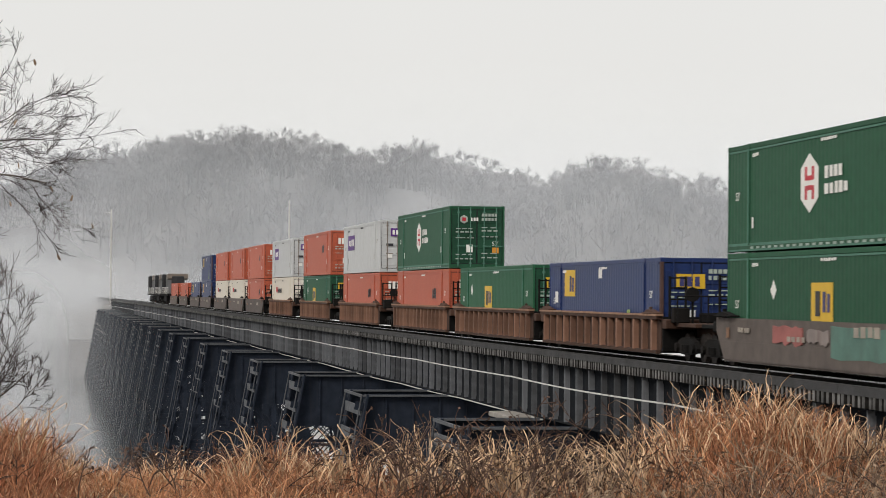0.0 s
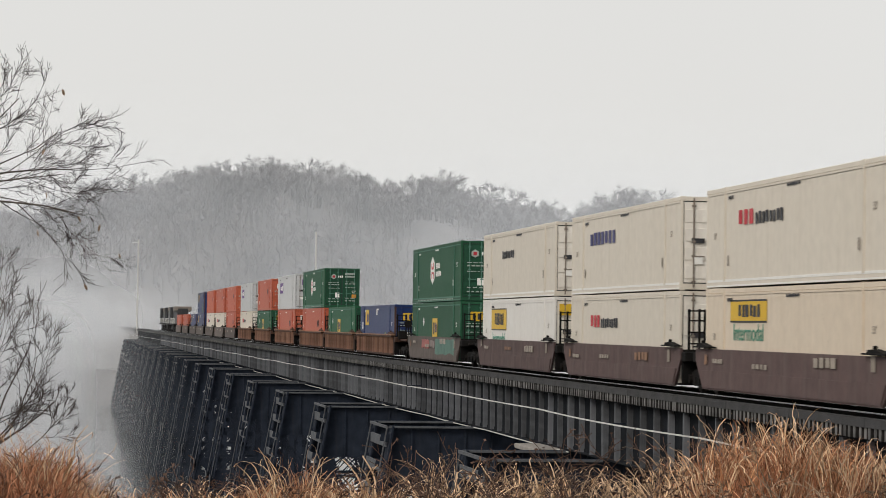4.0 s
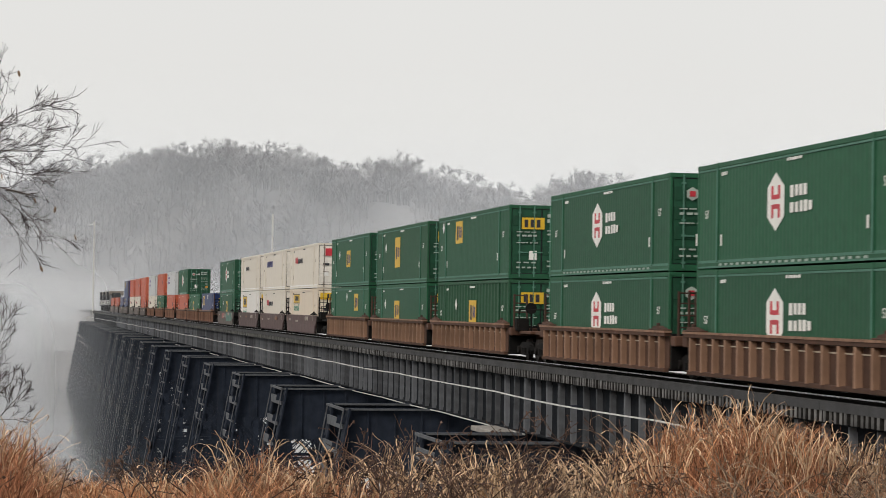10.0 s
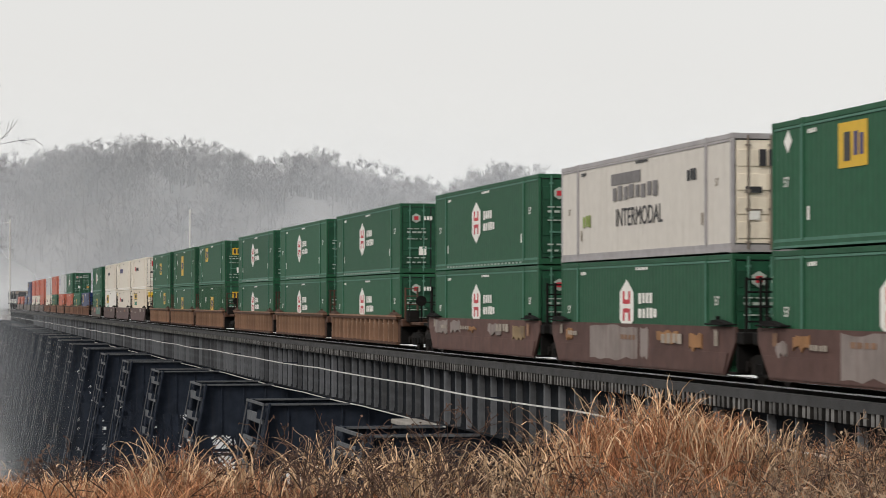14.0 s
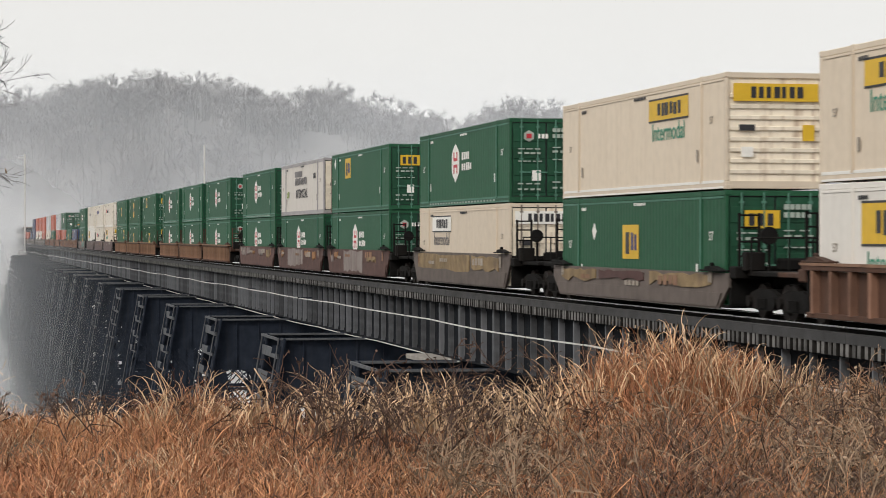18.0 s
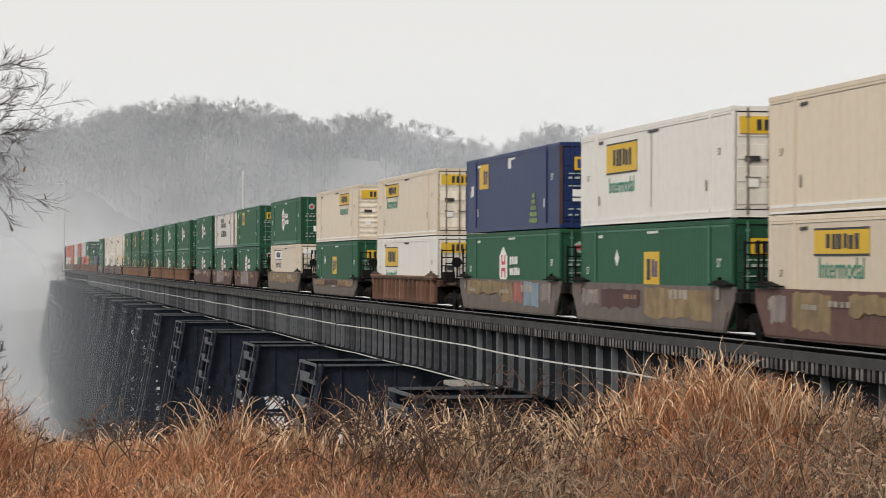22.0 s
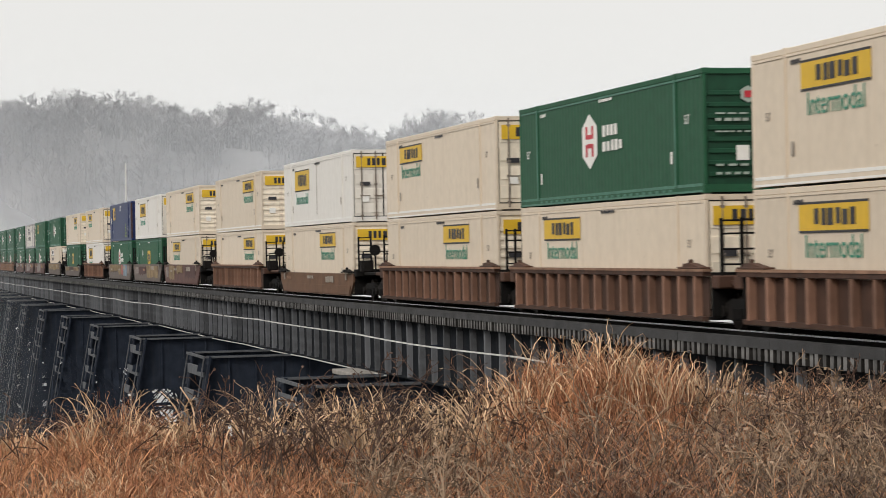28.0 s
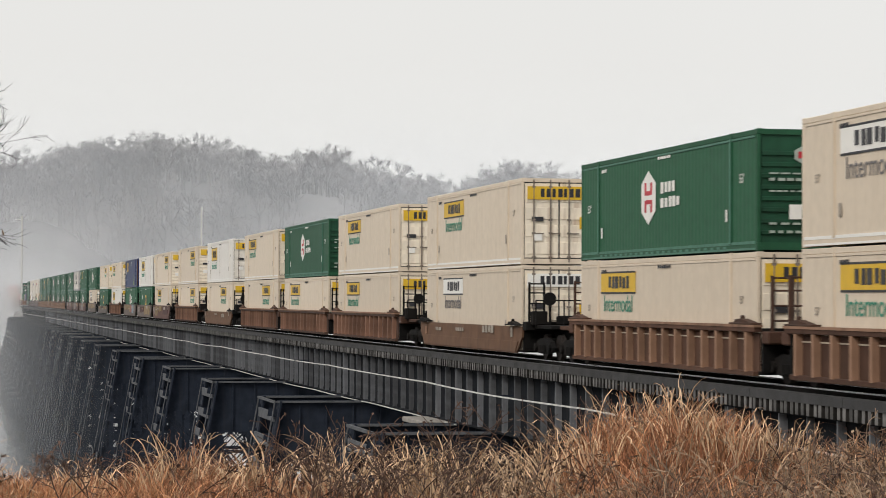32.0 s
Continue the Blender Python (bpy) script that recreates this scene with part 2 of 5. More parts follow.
def beam(bm, a, b, w, d):
    """A bar of section w by d from a to b."""
    a, b = Vector(a), Vector(b)
    turn = (b - a).to_track_quat("Z", "X").to_matrix().to_4x4()
    m = Matrix.Translation((a + b) / 2) @ turn @ Matrix.Diagonal((w, d, (b - a).length, 1))
    bmesh.ops.create_cube(bm, size=1, matrix=m)


def drum(bm, a, b, r, n=10):
    a, b = Vector(a), Vector(b)
    m = Matrix.Translation((a + b) / 2) @ (b - a).to_track_quat("Z", "X").to_matrix().to_4x4()
    bmesh.ops.create_cone(bm, cap_ends=True, segments=n, radius1=r, radius2=r, depth=(b - a).length, matrix=m)


def prism(bm, outline, x0, x1):
    """An outline of (y, z) points, pushed through from x0 to x1."""
    a, b = [bm.verts.new((x0, y, z)) for y, z in outline], [bm.verts.new((x1, y, z)) for y, z in outline]
    bm.faces.new(a), bm.faces.new(b[::-1])
    for i in range(len(a)):
        j = (i + 1) % len(a)
        bm.faces.new((a[j], a[i], b[i], b[j]))
    bmesh.ops.recalc_face_normals(bm, faces=bm.faces)


MESHES = {}


def mesh_of(key, build):
    """The mesh that build(bm) fills, made once for each key."""
    if key not in MESHES:
        bm = bmesh.new()
        build(bm)
        me = bpy.data.meshes.new(str(key))
        bm.to_mesh(me)
        bm.free()
        MESHES[key] = me
    return MESHES[key]


def put(name, me, mat, parent, label="", at=(0, 0, 0), turn=(0, 0, 0)):
    """Links a shared mesh as one part under its thing."""
    if not me.materials:
        me.materials.append(mat)
    ob = new(name, me)
    if me.materials[0] != mat:
        ob.material_slots[0].link = "OBJECT"
        ob.material_slots[0].material = mat
    ob.parent = parent
    ob.matrix_basis = pose(*at, *turn)
    return tagged(ob, label)


def part(name, bm, mat, parent=None, label="", at=(0, 0, 0)):
    me = bpy.data.meshes.new(name)
    bm.to_mesh(me)
    bm.free()
    return put(name, me, mat, parent, label, at)


def from_arrays(name, verts, faces, mat, parent=None, label="", smooth=False):
    me = bpy.data.meshes.new(name)
    me.from_pydata(verts, [], faces)
    if smooth:
        me.polygons.foreach_set("use_smooth", [True] * len(me.polygons))
    return put(name, me, mat, parent, label)


def thing(name, label, category, at=(0, 0, 0), group="", kind=""):
    return tagged(pose_at(new(name), at), label, category, group, kind)


def pose_at(ob, at):
    ob.location = at
    return ob


# ---- ground, river and far hill ----
TRACK_X = 20.0
SKYLINE = ((-40, 2.6), (-0.94, 2.7), (0.37, 2.99), (1.22, 3.27), (2.08, 3.39), (3.14, 3.77), (4.21, 3.72), (5.14, 3.86), (6.22, 3.74), (7.16, 3.42), (8.37, 3.56), (9.32, 3.44), (10.13, 3.18), (11.07, 2.98), (11.62, 2.78), (12.22, 2.92), (13.23, 3.33), (13.76, 3.26), (14.84, 2.8), (16.3, 2.67), (60, 2.5))
RIDGE_R, TREE_H = 1150.0, 21.0


def smooth(a, b, x):
    t = np.clip((x - a) / (b - a), 0, 1)
    return t * t * (3 - 2 * t)


def height(x, y):
    """The height of the ground."""
    r = np.hypot(x, y)
    az = np.degrees(np.arctan2(x, y))
    el = np.interp(az, [a for a, b in SKYLINE], [b for a, b in SKYLINE])
    ridge = np.tan(np.radians(el)) * RIDGE_R + 1.87 - TREE_H
    bank = 0.30 + 0.06 * np.sin(x * 0.9 + 1) + 0.05 * np.sin(y * 0.7)
    side = smooth(11.5, 15, x) * smooth(62, 50, y)
    bank = bank * (1 - side) - (1.0 + 4.5 * smooth(24, 38, y)) * side
    low = -21.0
    h = bank + (low - bank) * smooth(17, 75, y + 0.35 * np.abs(x) * (x < 0) - 25 * smooth(14, 18, x) * smooth(30, 22, x))
    h = np.where(y < 17, bank, h)
    far = smooth(600, 700, r)
    h = h * (1 - far) - 4 * far
    h = h + (ridge + 4) * smooth(940, RIDGE_R, r)
    h = h + 15 * smooth(RIDGE_R + 6, RIDGE_R + 110, r)
    cut = smooth(4.5, 2.5, np.abs(x - TRACK_X)) * smooth(610, 640, y) * smooth(940, 900, y)
    h = h * (1 - cut) - 1.0 * cut
    return h


def ground_sheet():
    radii = np.concatenate([np.linspace(0.5, 20, 40), np.geomspace(21, 590, 46), np.linspace(600, 1265, 50), np.geomspace(1300, 4500, 6)])
    angles = np.radians(np.concatenate([np.linspace(-5, 30, 141), np.linspace(34, 351, 60)]))
    R, A = np.meshgrid(radii, angles, indexing="ij")
    X, Y = R * np.sin(A), R * np.cos(A)
    Z = height(X, Y)
    nr, na = R.shape
    verts = np.stack([X, Y, Z], -1).reshape(-1, 3).tolist() + [(0, 0, 0.3)]
    faces = []
    for i in range(nr - 1):
        for j in range(na):
            k = (j + 1) % na
            faces.append((i * na + j, i * na + k, (i + 1) * na + k, (i + 1) * na + j))
    faces += [(len(verts) - 1, (j + 1) % na, j) for j in range(na)]
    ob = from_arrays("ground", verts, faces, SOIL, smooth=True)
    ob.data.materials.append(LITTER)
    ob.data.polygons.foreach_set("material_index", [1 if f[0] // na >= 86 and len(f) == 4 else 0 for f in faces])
    tagged(ob, "brown bank of dead grass, valley and wooded hill", "ground", kind="structure")


ground_sheet()
bm = bmesh.new()
box(bm, -900, 1500, 40, 680, -20.6, -20.0)
tagged(part("water", bm, WATER), "grey misty river under the viaduct", "water", kind="structure")


# ---- the viaduct ----
GIRDER_TOP, GIRDER_LOW = -0.66, -2.77
RAIL_TOP = -0.09
TOWERS = [112.2 + 26.4 * i for i in range(-2, 20)]
BRIDGE_START, BRIDGE_END = 34.0, 645.0
viaduct = thing("railway_viaduct", "dark steel girder viaduct on tall braced towers", "bridge", kind="structure")


def girder_span(y0, y1, side):
    bm = bmesh.new()
    x = TRACK_X + side * 1.05
    box(bm, x - 0.02, x + 0.02, y0, y1, GIRDER_LOW + 0.05, GIRDER_TOP - 0.05)
    for z0, z1 in ((GIRDER_LOW, GIRDER_LOW + 0.05), (GIRDER_TOP - 0.05, GIRDER_TOP)):
        box(bm, x - 0.25, x + 0.25, y0, y1, z0, z1)
    for z0, z1 in ((GIRDER_LOW + 0.05, GIRDER_LOW + 0.17), (GIRDER_TOP - 0.17, GIRDER_TOP - 0.05)):
        box(bm, x - 0.05, x + 0.05, y0, y1, z0, z1)
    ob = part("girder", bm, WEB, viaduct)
    n = max(2, round((y1 - y0) / 1.9))
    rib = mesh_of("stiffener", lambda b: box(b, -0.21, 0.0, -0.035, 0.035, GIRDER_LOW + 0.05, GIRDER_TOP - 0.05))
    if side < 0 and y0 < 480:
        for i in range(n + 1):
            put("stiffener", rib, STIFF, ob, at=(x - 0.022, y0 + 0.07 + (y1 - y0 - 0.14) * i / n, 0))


def tower(y):
    """Two bents, four legs, a deep cross plate on each bent, struts and bracing."""
    top, base = GIRDER_LOW, -21.5
    near, far, batter = 14.85, 25.2, 0.18
    hub = new("tower")
    hub.parent = viaduct
    hub.location = (0, y, 0)

    def at(side, z):
        return (near - batter * (top - z)) if side < 0 else (far + batter * (top - z))
    cap = mesh_of("cap", lambda b: cap_plate(b, near, far, top, batter))
    leg = {s: mesh_of(("leg", s), lambda b: leg_shape(b, (at(s, top), 0, top), (at(s, base), 0, base))) for s in (-1, 1)}
    for dy in (-2.9, 2.9):
        put("cross_plate", cap, STEEL, hub, at=(0, dy, 0))
        for s in (-1, 1):
            put("leg", leg[s], STEEL, hub, at=(0, dy, 0))
        for x in (17.6, 20.8):
            put("leg", mesh_of("mid_leg", lambda b: leg_shape(b, (0, 0, top - 2.9), (0, 0, base))), STEEL, hub, at=(x, dy, 0))
        for z in (top - 9.0, top - 15.5):
            put("cross_strut", mesh_of(("cross", z), lambda b: strut(b, (at(-1, z), 0, z), (at(1, z), 0, z))), STEEL, hub, at=(0, dy, 0))

        def cross(b):
            for za, zb in ((top - 2.9, top - 9.0), (top - 9.0, top - 15.5)):
                mid = (near + far) / 2
                for s in (-1, 1):
                    lattice(b, (at(s, za), 0, za), (mid, 0, zb))
                    lattice(b, (at(s, zb), 0, zb), (mid, 0, za))
        put("cross_bracing", mesh_of("cross_bracing", cross), STEEL, hub, at=(0, dy, 0))
    for s in (-1, 1):
        if s < 0:
            # near side only: battens and edge strips have the light painted in
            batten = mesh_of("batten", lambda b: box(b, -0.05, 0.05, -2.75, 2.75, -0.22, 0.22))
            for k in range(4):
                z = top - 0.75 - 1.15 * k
                put("batten", batten, STEEL_EDGE, hub, "batten between the legs, paled as lit", at=(at(s, z) - 0.1, 0, z))
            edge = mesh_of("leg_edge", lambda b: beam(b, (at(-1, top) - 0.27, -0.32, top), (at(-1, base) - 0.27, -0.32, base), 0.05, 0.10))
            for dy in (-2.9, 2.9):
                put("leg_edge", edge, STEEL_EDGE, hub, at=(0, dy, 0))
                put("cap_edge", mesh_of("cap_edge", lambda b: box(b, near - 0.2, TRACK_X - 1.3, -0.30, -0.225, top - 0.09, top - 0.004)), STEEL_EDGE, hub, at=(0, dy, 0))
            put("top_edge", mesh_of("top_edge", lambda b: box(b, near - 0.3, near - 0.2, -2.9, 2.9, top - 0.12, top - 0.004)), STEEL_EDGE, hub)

        def brace(b):
            for za, zb in ((top - 4.7, top - 9.5), (top - 9.5, top - 16)):
                lattice(b, (at(s, za), -2.9, za), (at(s, zb), 2.9, zb))
                lattice(b, (at(s, za), 2.9, za), (at(s, zb), -2.9, zb))
            for z in (top - 9.5, top - 16):
                beam(b, (at(s, z), -2.9, z), (at(s, z), 2.9, z), 0.22, 0.22)
        put("long_bracing", mesh_of(("brace", s), brace), STEEL, hub)

        def gusset(b):
            z = top - 9.5
            for dy in (-2.9, 2.9):
                box(b, at(s, z) - 0.30, at(s, z) - 0.27, dy - 0.5, dy + 0.5, z - 0.7, z + 0.6)
        put("gusset", mesh_of(("gusset", s), gusset), STEEL_EDGE, hub)


def cap_plate(b, near, far, top, batter):
    d = 2.9
    vs = [(near, top), (far, top), (far + batter * d, top - d), (near - batter * d, top - d)]
    lo = [b.verts.new((x, -0.03, z)) for x, z in vs]
    hi = [b.verts.new((x, 0.03, z)) for x, z in vs]
    b.faces.new(lo), b.faces.new(hi[::-1])
    for i in range(4):
        b.faces.new((lo[(i + 1) % 4], lo[i], hi[i], hi[(i + 1) % 4]))
    bmesh.ops.recalc_face_normals(b, faces=b.faces)
    box(b, near - 0.1, far + 0.1, -0.22, 0.22, top - 0.06, top - 0.001)
    for i in range(8):
        x = near + 0.9 + i * 1.25
        box(b, x - 0.03, x + 0.03, -0.13, -0.03, top - d, top - 0.06)


def leg_shape(b, a, c):
    """A built-up column: two webs, and batten plates between them."""
    for o in (-0.27, 0.27):
        beam(b, Vector(a) + Vector((0, o, 0)), Vector(c) + Vector((0, o, 0)), 0.09, 0.5)
    n = 16
    for i in range(n):
        p = Vector(a).lerp(Vector(c), (i + 0.3) / n)
        q = Vector(a).lerp(Vector(c), (i + 0.62) / n)
        beam(b, p + Vector((-0.2, 0, 0)), q + Vector((-0.2, 0, 0)), 0.5, 0.03)
        beam(b, p + Vector((0.2, 0, 0)), q + Vector((0.2, 0, 0)), 0.5, 0.03)


def strut(b, a, c):
    beam(b, a, c, 0.28, 0.28)


def lattice(b, a, c):
    """A laced bar: two angles with zigzag lacing."""
    a, c = Vector(a), Vector(c)
    side = (c - a).normalized().cross(Vector((0, 1, 0)))
    if side.length < 0.2:
        side = Vector((1, 0, 0))
    side = side.normalized() * 0.16
    for s in (-1, 1):
        beam(b, a + s * side, c + s * side, 0.09, 0.09)
    n = max(3, int((c - a).length / 1.1))
    for i in range(n):
        s = 1 if i % 2 else -1
        beam(b, a.lerp(c, i / n) + s * side, a.lerp(c, (i + 1) / n) - s * side, 0.05, 0.07)


stops = sorted([BRIDGE_START] + [y + d for y in TOWERS for d in (-2.9, 2.9)] + [BRIDGE_END])
for y0, y1 in zip(stops, stops[1:]):
    for side in (-1, 1):
        girder_span(y0 + 0.02, y1 - 0.02, side)
for y in TOWERS:
    tower(y)

# rails, guard rails, walkway kerb
def rail_shape(b, x, guard=False):
    h = RAIL_TOP if not guard else RAIL_TOP - 0.03
    box(b, x - 0.07, x + 0.07, -60, 1400, RAIL_TOP - 0.19, RAIL_TOP - 0.165)
    box(b, x - 0.012, x + 0.012, -60, 1400, RAIL_TOP - 0.165, h - 0.035)


for x in (-0.755, 0.755):
    bm = bmesh.new()
    rail_shape(bm, TRACK_X + x)
    rail = part("rail", bm, DIRTY, viaduct)
    bm = bmesh.new()
    box(bm, TRACK_X + x - 0.036, TRACK_X + x + 0.036, -60, 1400, RAIL_TOP - 0.035, RAIL_TOP)
    part("rail_head", bm, BRIGHT, rail, "polished running surface")
for x in (-0.45, 0.45):
    bm = bmesh.new()
    rail_shape(bm, TRACK_X + x, True)
    part("guard_rail", bm, DIRTY, viaduct)
for x in (-1.42, 1.42):
    bm = bmesh.new()
    y = -60.0
    while y < 1000:
        box(bm, TRACK_X + x - 0.12, TRACK_X + x + 0.12, y, y + 5.98, -0.385, -0.165)
        y += 6.0
    part("guard_timber", bm, PLANK, viaduct, "weathered grey timber kerb along the tie ends")

# cable along the near side, with its brackets
def cable_line(x, z, r, y0, y1, sag, span, name, label):
    bm = bmesh.new()
    pts = []
    n = int((y1 - y0) / 2.0)
    for i in range(n + 1):
        y = y0 + (y1 - y0) * i / n
        f = ((y - y0) % span) / span
        pts.append(Vector((x + 0.05 * math.sin(y * 0.21), y, z - sag * 4 * f * (1 - f) + 0.02 * math.sin(y * 0.13) - 0.0010 * max(0, y - 90))))
    rings = [[bm.verts.new(p + Vector((r * math.cos(a), 0, r * math.sin(a)))) for a in (0.8, 2.4, 3.9, 5.5)] for p in pts]
    for a, b in zip(rings, rings[1:]):
        for i in range(4):
            bm.faces.new((a[i], a[(i + 1) % 4], b[(i + 1) % 4], b[i]))
    return part(name, bm, CABLE, viaduct, label)


cable_line(18.2, -1.32, 0.032, 20.0, 640.0, 0.05, 24.0, "cable", "pale sagging cable along the girders")
cable_line(18.62, GIRDER_LOW - 0.01, 0.028, 88.0, 640.0, 0.03, 18.0, "conduit", "thin pale conduit along the bottom flange")
bm = bmesh.new()
for i in range(24):
    y = 56.0 + 24.0 * i
    box(bm, 18.16, 18.98, y - 0.03, y + 0.03, -1.42, -1.37)
part("cable_bracket", bm, STEEL, viaduct)
bm = bmesh.new()
box(bm, 17.7, 19.3, 90.2, 94.2, GIRDER_LOW - 0.2, GIRDER_LOW - 0.004, 0.03)
part("bearing_block", bm, CONCRETE, viaduct, "pale concrete bearing block under the girder")
bm = bmesh.new()
box(bm, 17.5, 22.5, 26, 33.9, -9, -0.70, 0.05)
tagged(part("abutment", bm, STONE), "concrete abutment of the viaduct in dry grass", "abutment", kind="structure")

# ---- freight train ----
def start_s(t):
    """How far the train has rolled along the line at t seconds."""
    x = (t - 16) / 16
    return x * (268.769 + x * (-2.790 + x * (0.094 + x * (3.575 + x * (-0.7225 - 0.7063 * x)))))


SURGE = {1: -0.05, 2: 0.1, 5: -0.3, 6: 0.3, 7: -0.35, 8: 0.2, 9: 0.25, 10: -0.3, 11: 0.1, 12: -0.15, 13: -0.5, 14: -0.25, 17: 0.3, 18: -0.12, 19: 0.1, 20: 0.35, 21: -0.2, 22: 0.08, 23: 0.12, 24: -0.5, 27: -0.35, 28: 0.15, 29: -0.1, 30: 0.12, 31: 0.1}
MOVERS = []


def rides(ob, s, z):
    """The thing stands at s along the train, z over the rail head."""
    ob.location = (TRACK_X, s + start_s(0), z + RAIL_TOP)
    MOVERS.append((ob, s, z + RAIL_TOP))
    return ob


L, W, H = 16.15, 2.6, 2.9
NEAR = -W / 2


def side_panel(b, waves, depth):
    """One long wall with its folds."""
    y0, y1, z0, z1 = -L / 2 + 0.12, L / 2 - 0.12, 0.2, H - 0.14
    pts = []
    if waves:
        p = (y1 - y0) / waves
        for i in range(waves):
            y = y0 + i * p
            pts += [(0.0, y), (0.0, y + p * 0.3), (depth, y + p * 0.5), (depth, y + p * 0.8)]
        pts.append((0.0, y1))
    else:
        n = 13
        for i in range(n):
            a, c = y0 + (y1 - y0) * i / n, y0 + (y1 - y0) * (i + 1) / n
            pts += [(0.0, a), (0.0, c - 0.014), (0.01, c - 0.01)]
        pts.append((0.0, y1))
    lo = [b.verts.new((x, y, z0)) for x, y in pts]
    hi = [b.verts.new((x, y, z1)) for x, y in pts]
    for i in range(len(pts) - 1):
        b.faces.new((lo[i + 1], lo[i], hi[i], hi[i + 1]))


def frame_shape(b, posts):
    """Rails, corner posts, castings, roof and floor."""
    w, l = W / 2, L / 2
    box(b, -w + 0.06, w - 0.06, -l + 0.06, l - 0.06, 0.05, 0.16)
    box(b, -w + 0.02, w - 0.02, -l + 0.02, l - 0.02, H - 0.07, H - 0.03)
    for sx in (-1, 1):
        x0, x1 = sorted((sx * w, sx * (w - 0.09)))
        box(b, x0, x1, -l, l, 0.02, 0.2, 0.012)
        box(b, x0, x1, -l, l, H - 0.14, H - 0.01, 0.012)
        for sy in (-1, 1):
            y0, y1 = sorted((sy * l, sy * (l - 0.13)))
            box(b, x0, x1, y0, y1, 0.2, H - 0.14, 0.012)
            for z0, z1 in ((0.0, 0.12), (H - 0.12, H)):
                box(b, *sorted((sx * (w + 0.004), sx * (w - 0.16))), *sorted((sy * (l + 0.006), sy * (l - 0.18))), z0, z1, 0.01)
            if posts:
                y = sy * 6.1
                box(b, *sorted((sx * (w + 0.012), sx * (w - 0.05))), y - 0.09, y + 0.09, 0.18, H + 0.003)
    for sy in (-1, 1):
        y0, y1 = sorted((sy * l, sy * (l - 0.1)))
        box(b, -w + 0.09, w - 0.09, y0, y1, 0.02, 0.2)
        box(b, -w + 0.09, w - 0.09, y0, y1, H - 0.14, H - 0.01)


def lip(b):
    box(b, NEAR - 0.006, NEAR + 0.01, -L / 2 + 0.15, L / 2 - 0.15, 0.165, 0.235)
    box(b, NEAR - 0.006, NEAR + 0.01, -L / 2 + 0.15, L / 2 - 0.15, 0.025, 0.075)


def ridges(b, n):
    """An end wall with bold horizontal ribs."""
    y = -L / 2
    box(b, -W / 2 + 0.09, W / 2 - 0.09, y + 0.05, y + 0.08, 0.2, H - 0.14)


def door_leaf(b, x0, x1):
    y = -L / 2
    box(b, x0 + 0.028, x1 - 0.022, y + 0.03, y + 0.075, 0.235, H - 0.175)


def lock_rods(b, x):
    y = -L / 2
    drum(b, (x, y - 0.015, 0.08), (x, y - 0.015, H - 0.06), 0.027, 6)
    for z in (0.25, 1.05, 1.5, 2.6):
        box(b, x - 0.06, x + 0.06, y - 0.035, y + 0.012, z - 0.03, z + 0.03)
    box(b, x - 0.02, x + 0.34, y - 0.04, y - 0.02, 1.02, 1.06)


def film_plate(key, y0, y1, z0, z1, t=0.004):
    return mesh_of(("plate", key, y0, y1, z0, z1), lambda b: box(b, NEAR - t - 0.001, NEAR - 0.001, y0, y1, z0, z1))


LETTERS = {}


def letters(word, size):
    """A word as a flat mesh, lying in the wall that faces the bank."""
    if (word, size) not in LETTERS:
        c = bpy.data.curves.new(word, "FONT")
        c.body, c.size, c.extrude, c.align_x, c.align_y = word, size, 0.003, "CENTER", "CENTER"
        o = new("letters", c)
        bpy.context.view_layer.update()
        LETTERS[word, size] = bpy.data.meshes.new_from_object(o.evaluated_get(bpy.context.evaluated_depsgraph_get()))
        bpy.data.objects.remove(o)
    return LETTERS[word, size]


def word_on_side(box_thing, word, size, mat, y, z):
    put("lettering", letters(word, size), mat, box_thing, at=(NEAR - 0.005, y, z), turn=(90, 0, -90))


def bars(b, x, y0, y1, z0, z1, n, seed, t=0.004):
    """Unreadable lettering as plain bars on the long wall."""
    rng = random.Random(seed)
    p = (y1 - y0) / n
    for i in range(n):
        a = y0 + i * p
        box(b, x - t, x, a, a + p * rng.uniform(0.6, 0.85), z0 + rng.choice((0, 0, 0.08)) * (z1 - z0), z1 - rng.choice((0, 0, 0.1)) * (z1 - z0))


def side_bars(box_thing, y0, y1, z0, z1, n, mat, seed=1, name="lettering"):
    put(name, mesh_of(("bars", y0, y1, z0, z1, n, seed), lambda b: bars(b, NEAR - 0.010, y0, y1, z0, z1, n, seed, 0.006)), mat, box_thing)["kind"] = "stuff" if n > 1 else ""


def end_plate(box_thing, x0, x1, z0, z1, mat, name="sign", lift=0.0):
    put(name, mesh_of(("end", x0, x1, z0, z1, lift), lambda b: box(b, x0, x1, -L / 2 - 0.012 - lift, -L / 2 + 0.012, z0, z1)), mat, box_thing)


def end_bars(box_thing, x0, x1, z0, z1, n, mat, seed):
    def build(b):
        rng = random.Random(seed)
        p = (x1 - x0) / n
        for i in range(n):
            a = x0 + i * p
            box(b, a, a + p * rng.uniform(0.5, 0.8), -L / 2 - 0.042, -L / 2 + 0.012, z0, z1)
    put("lettering", mesh_of(("endbars", x0, x1, z0, z1, n, seed), build), mat, box_thing)["kind"] = "stuff"


def hex_badge(b, y, z, hw, hh, shoulder):
    prism(b, [(y - hw, z - hh + shoulder), (y, z - hh), (y + hw, z - hh + shoulder), (y + hw, z + hh - shoulder), (y, z + hh), (y - hw, z + hh - shoulder)], NEAR - 0.006, NEAR - 0.001)


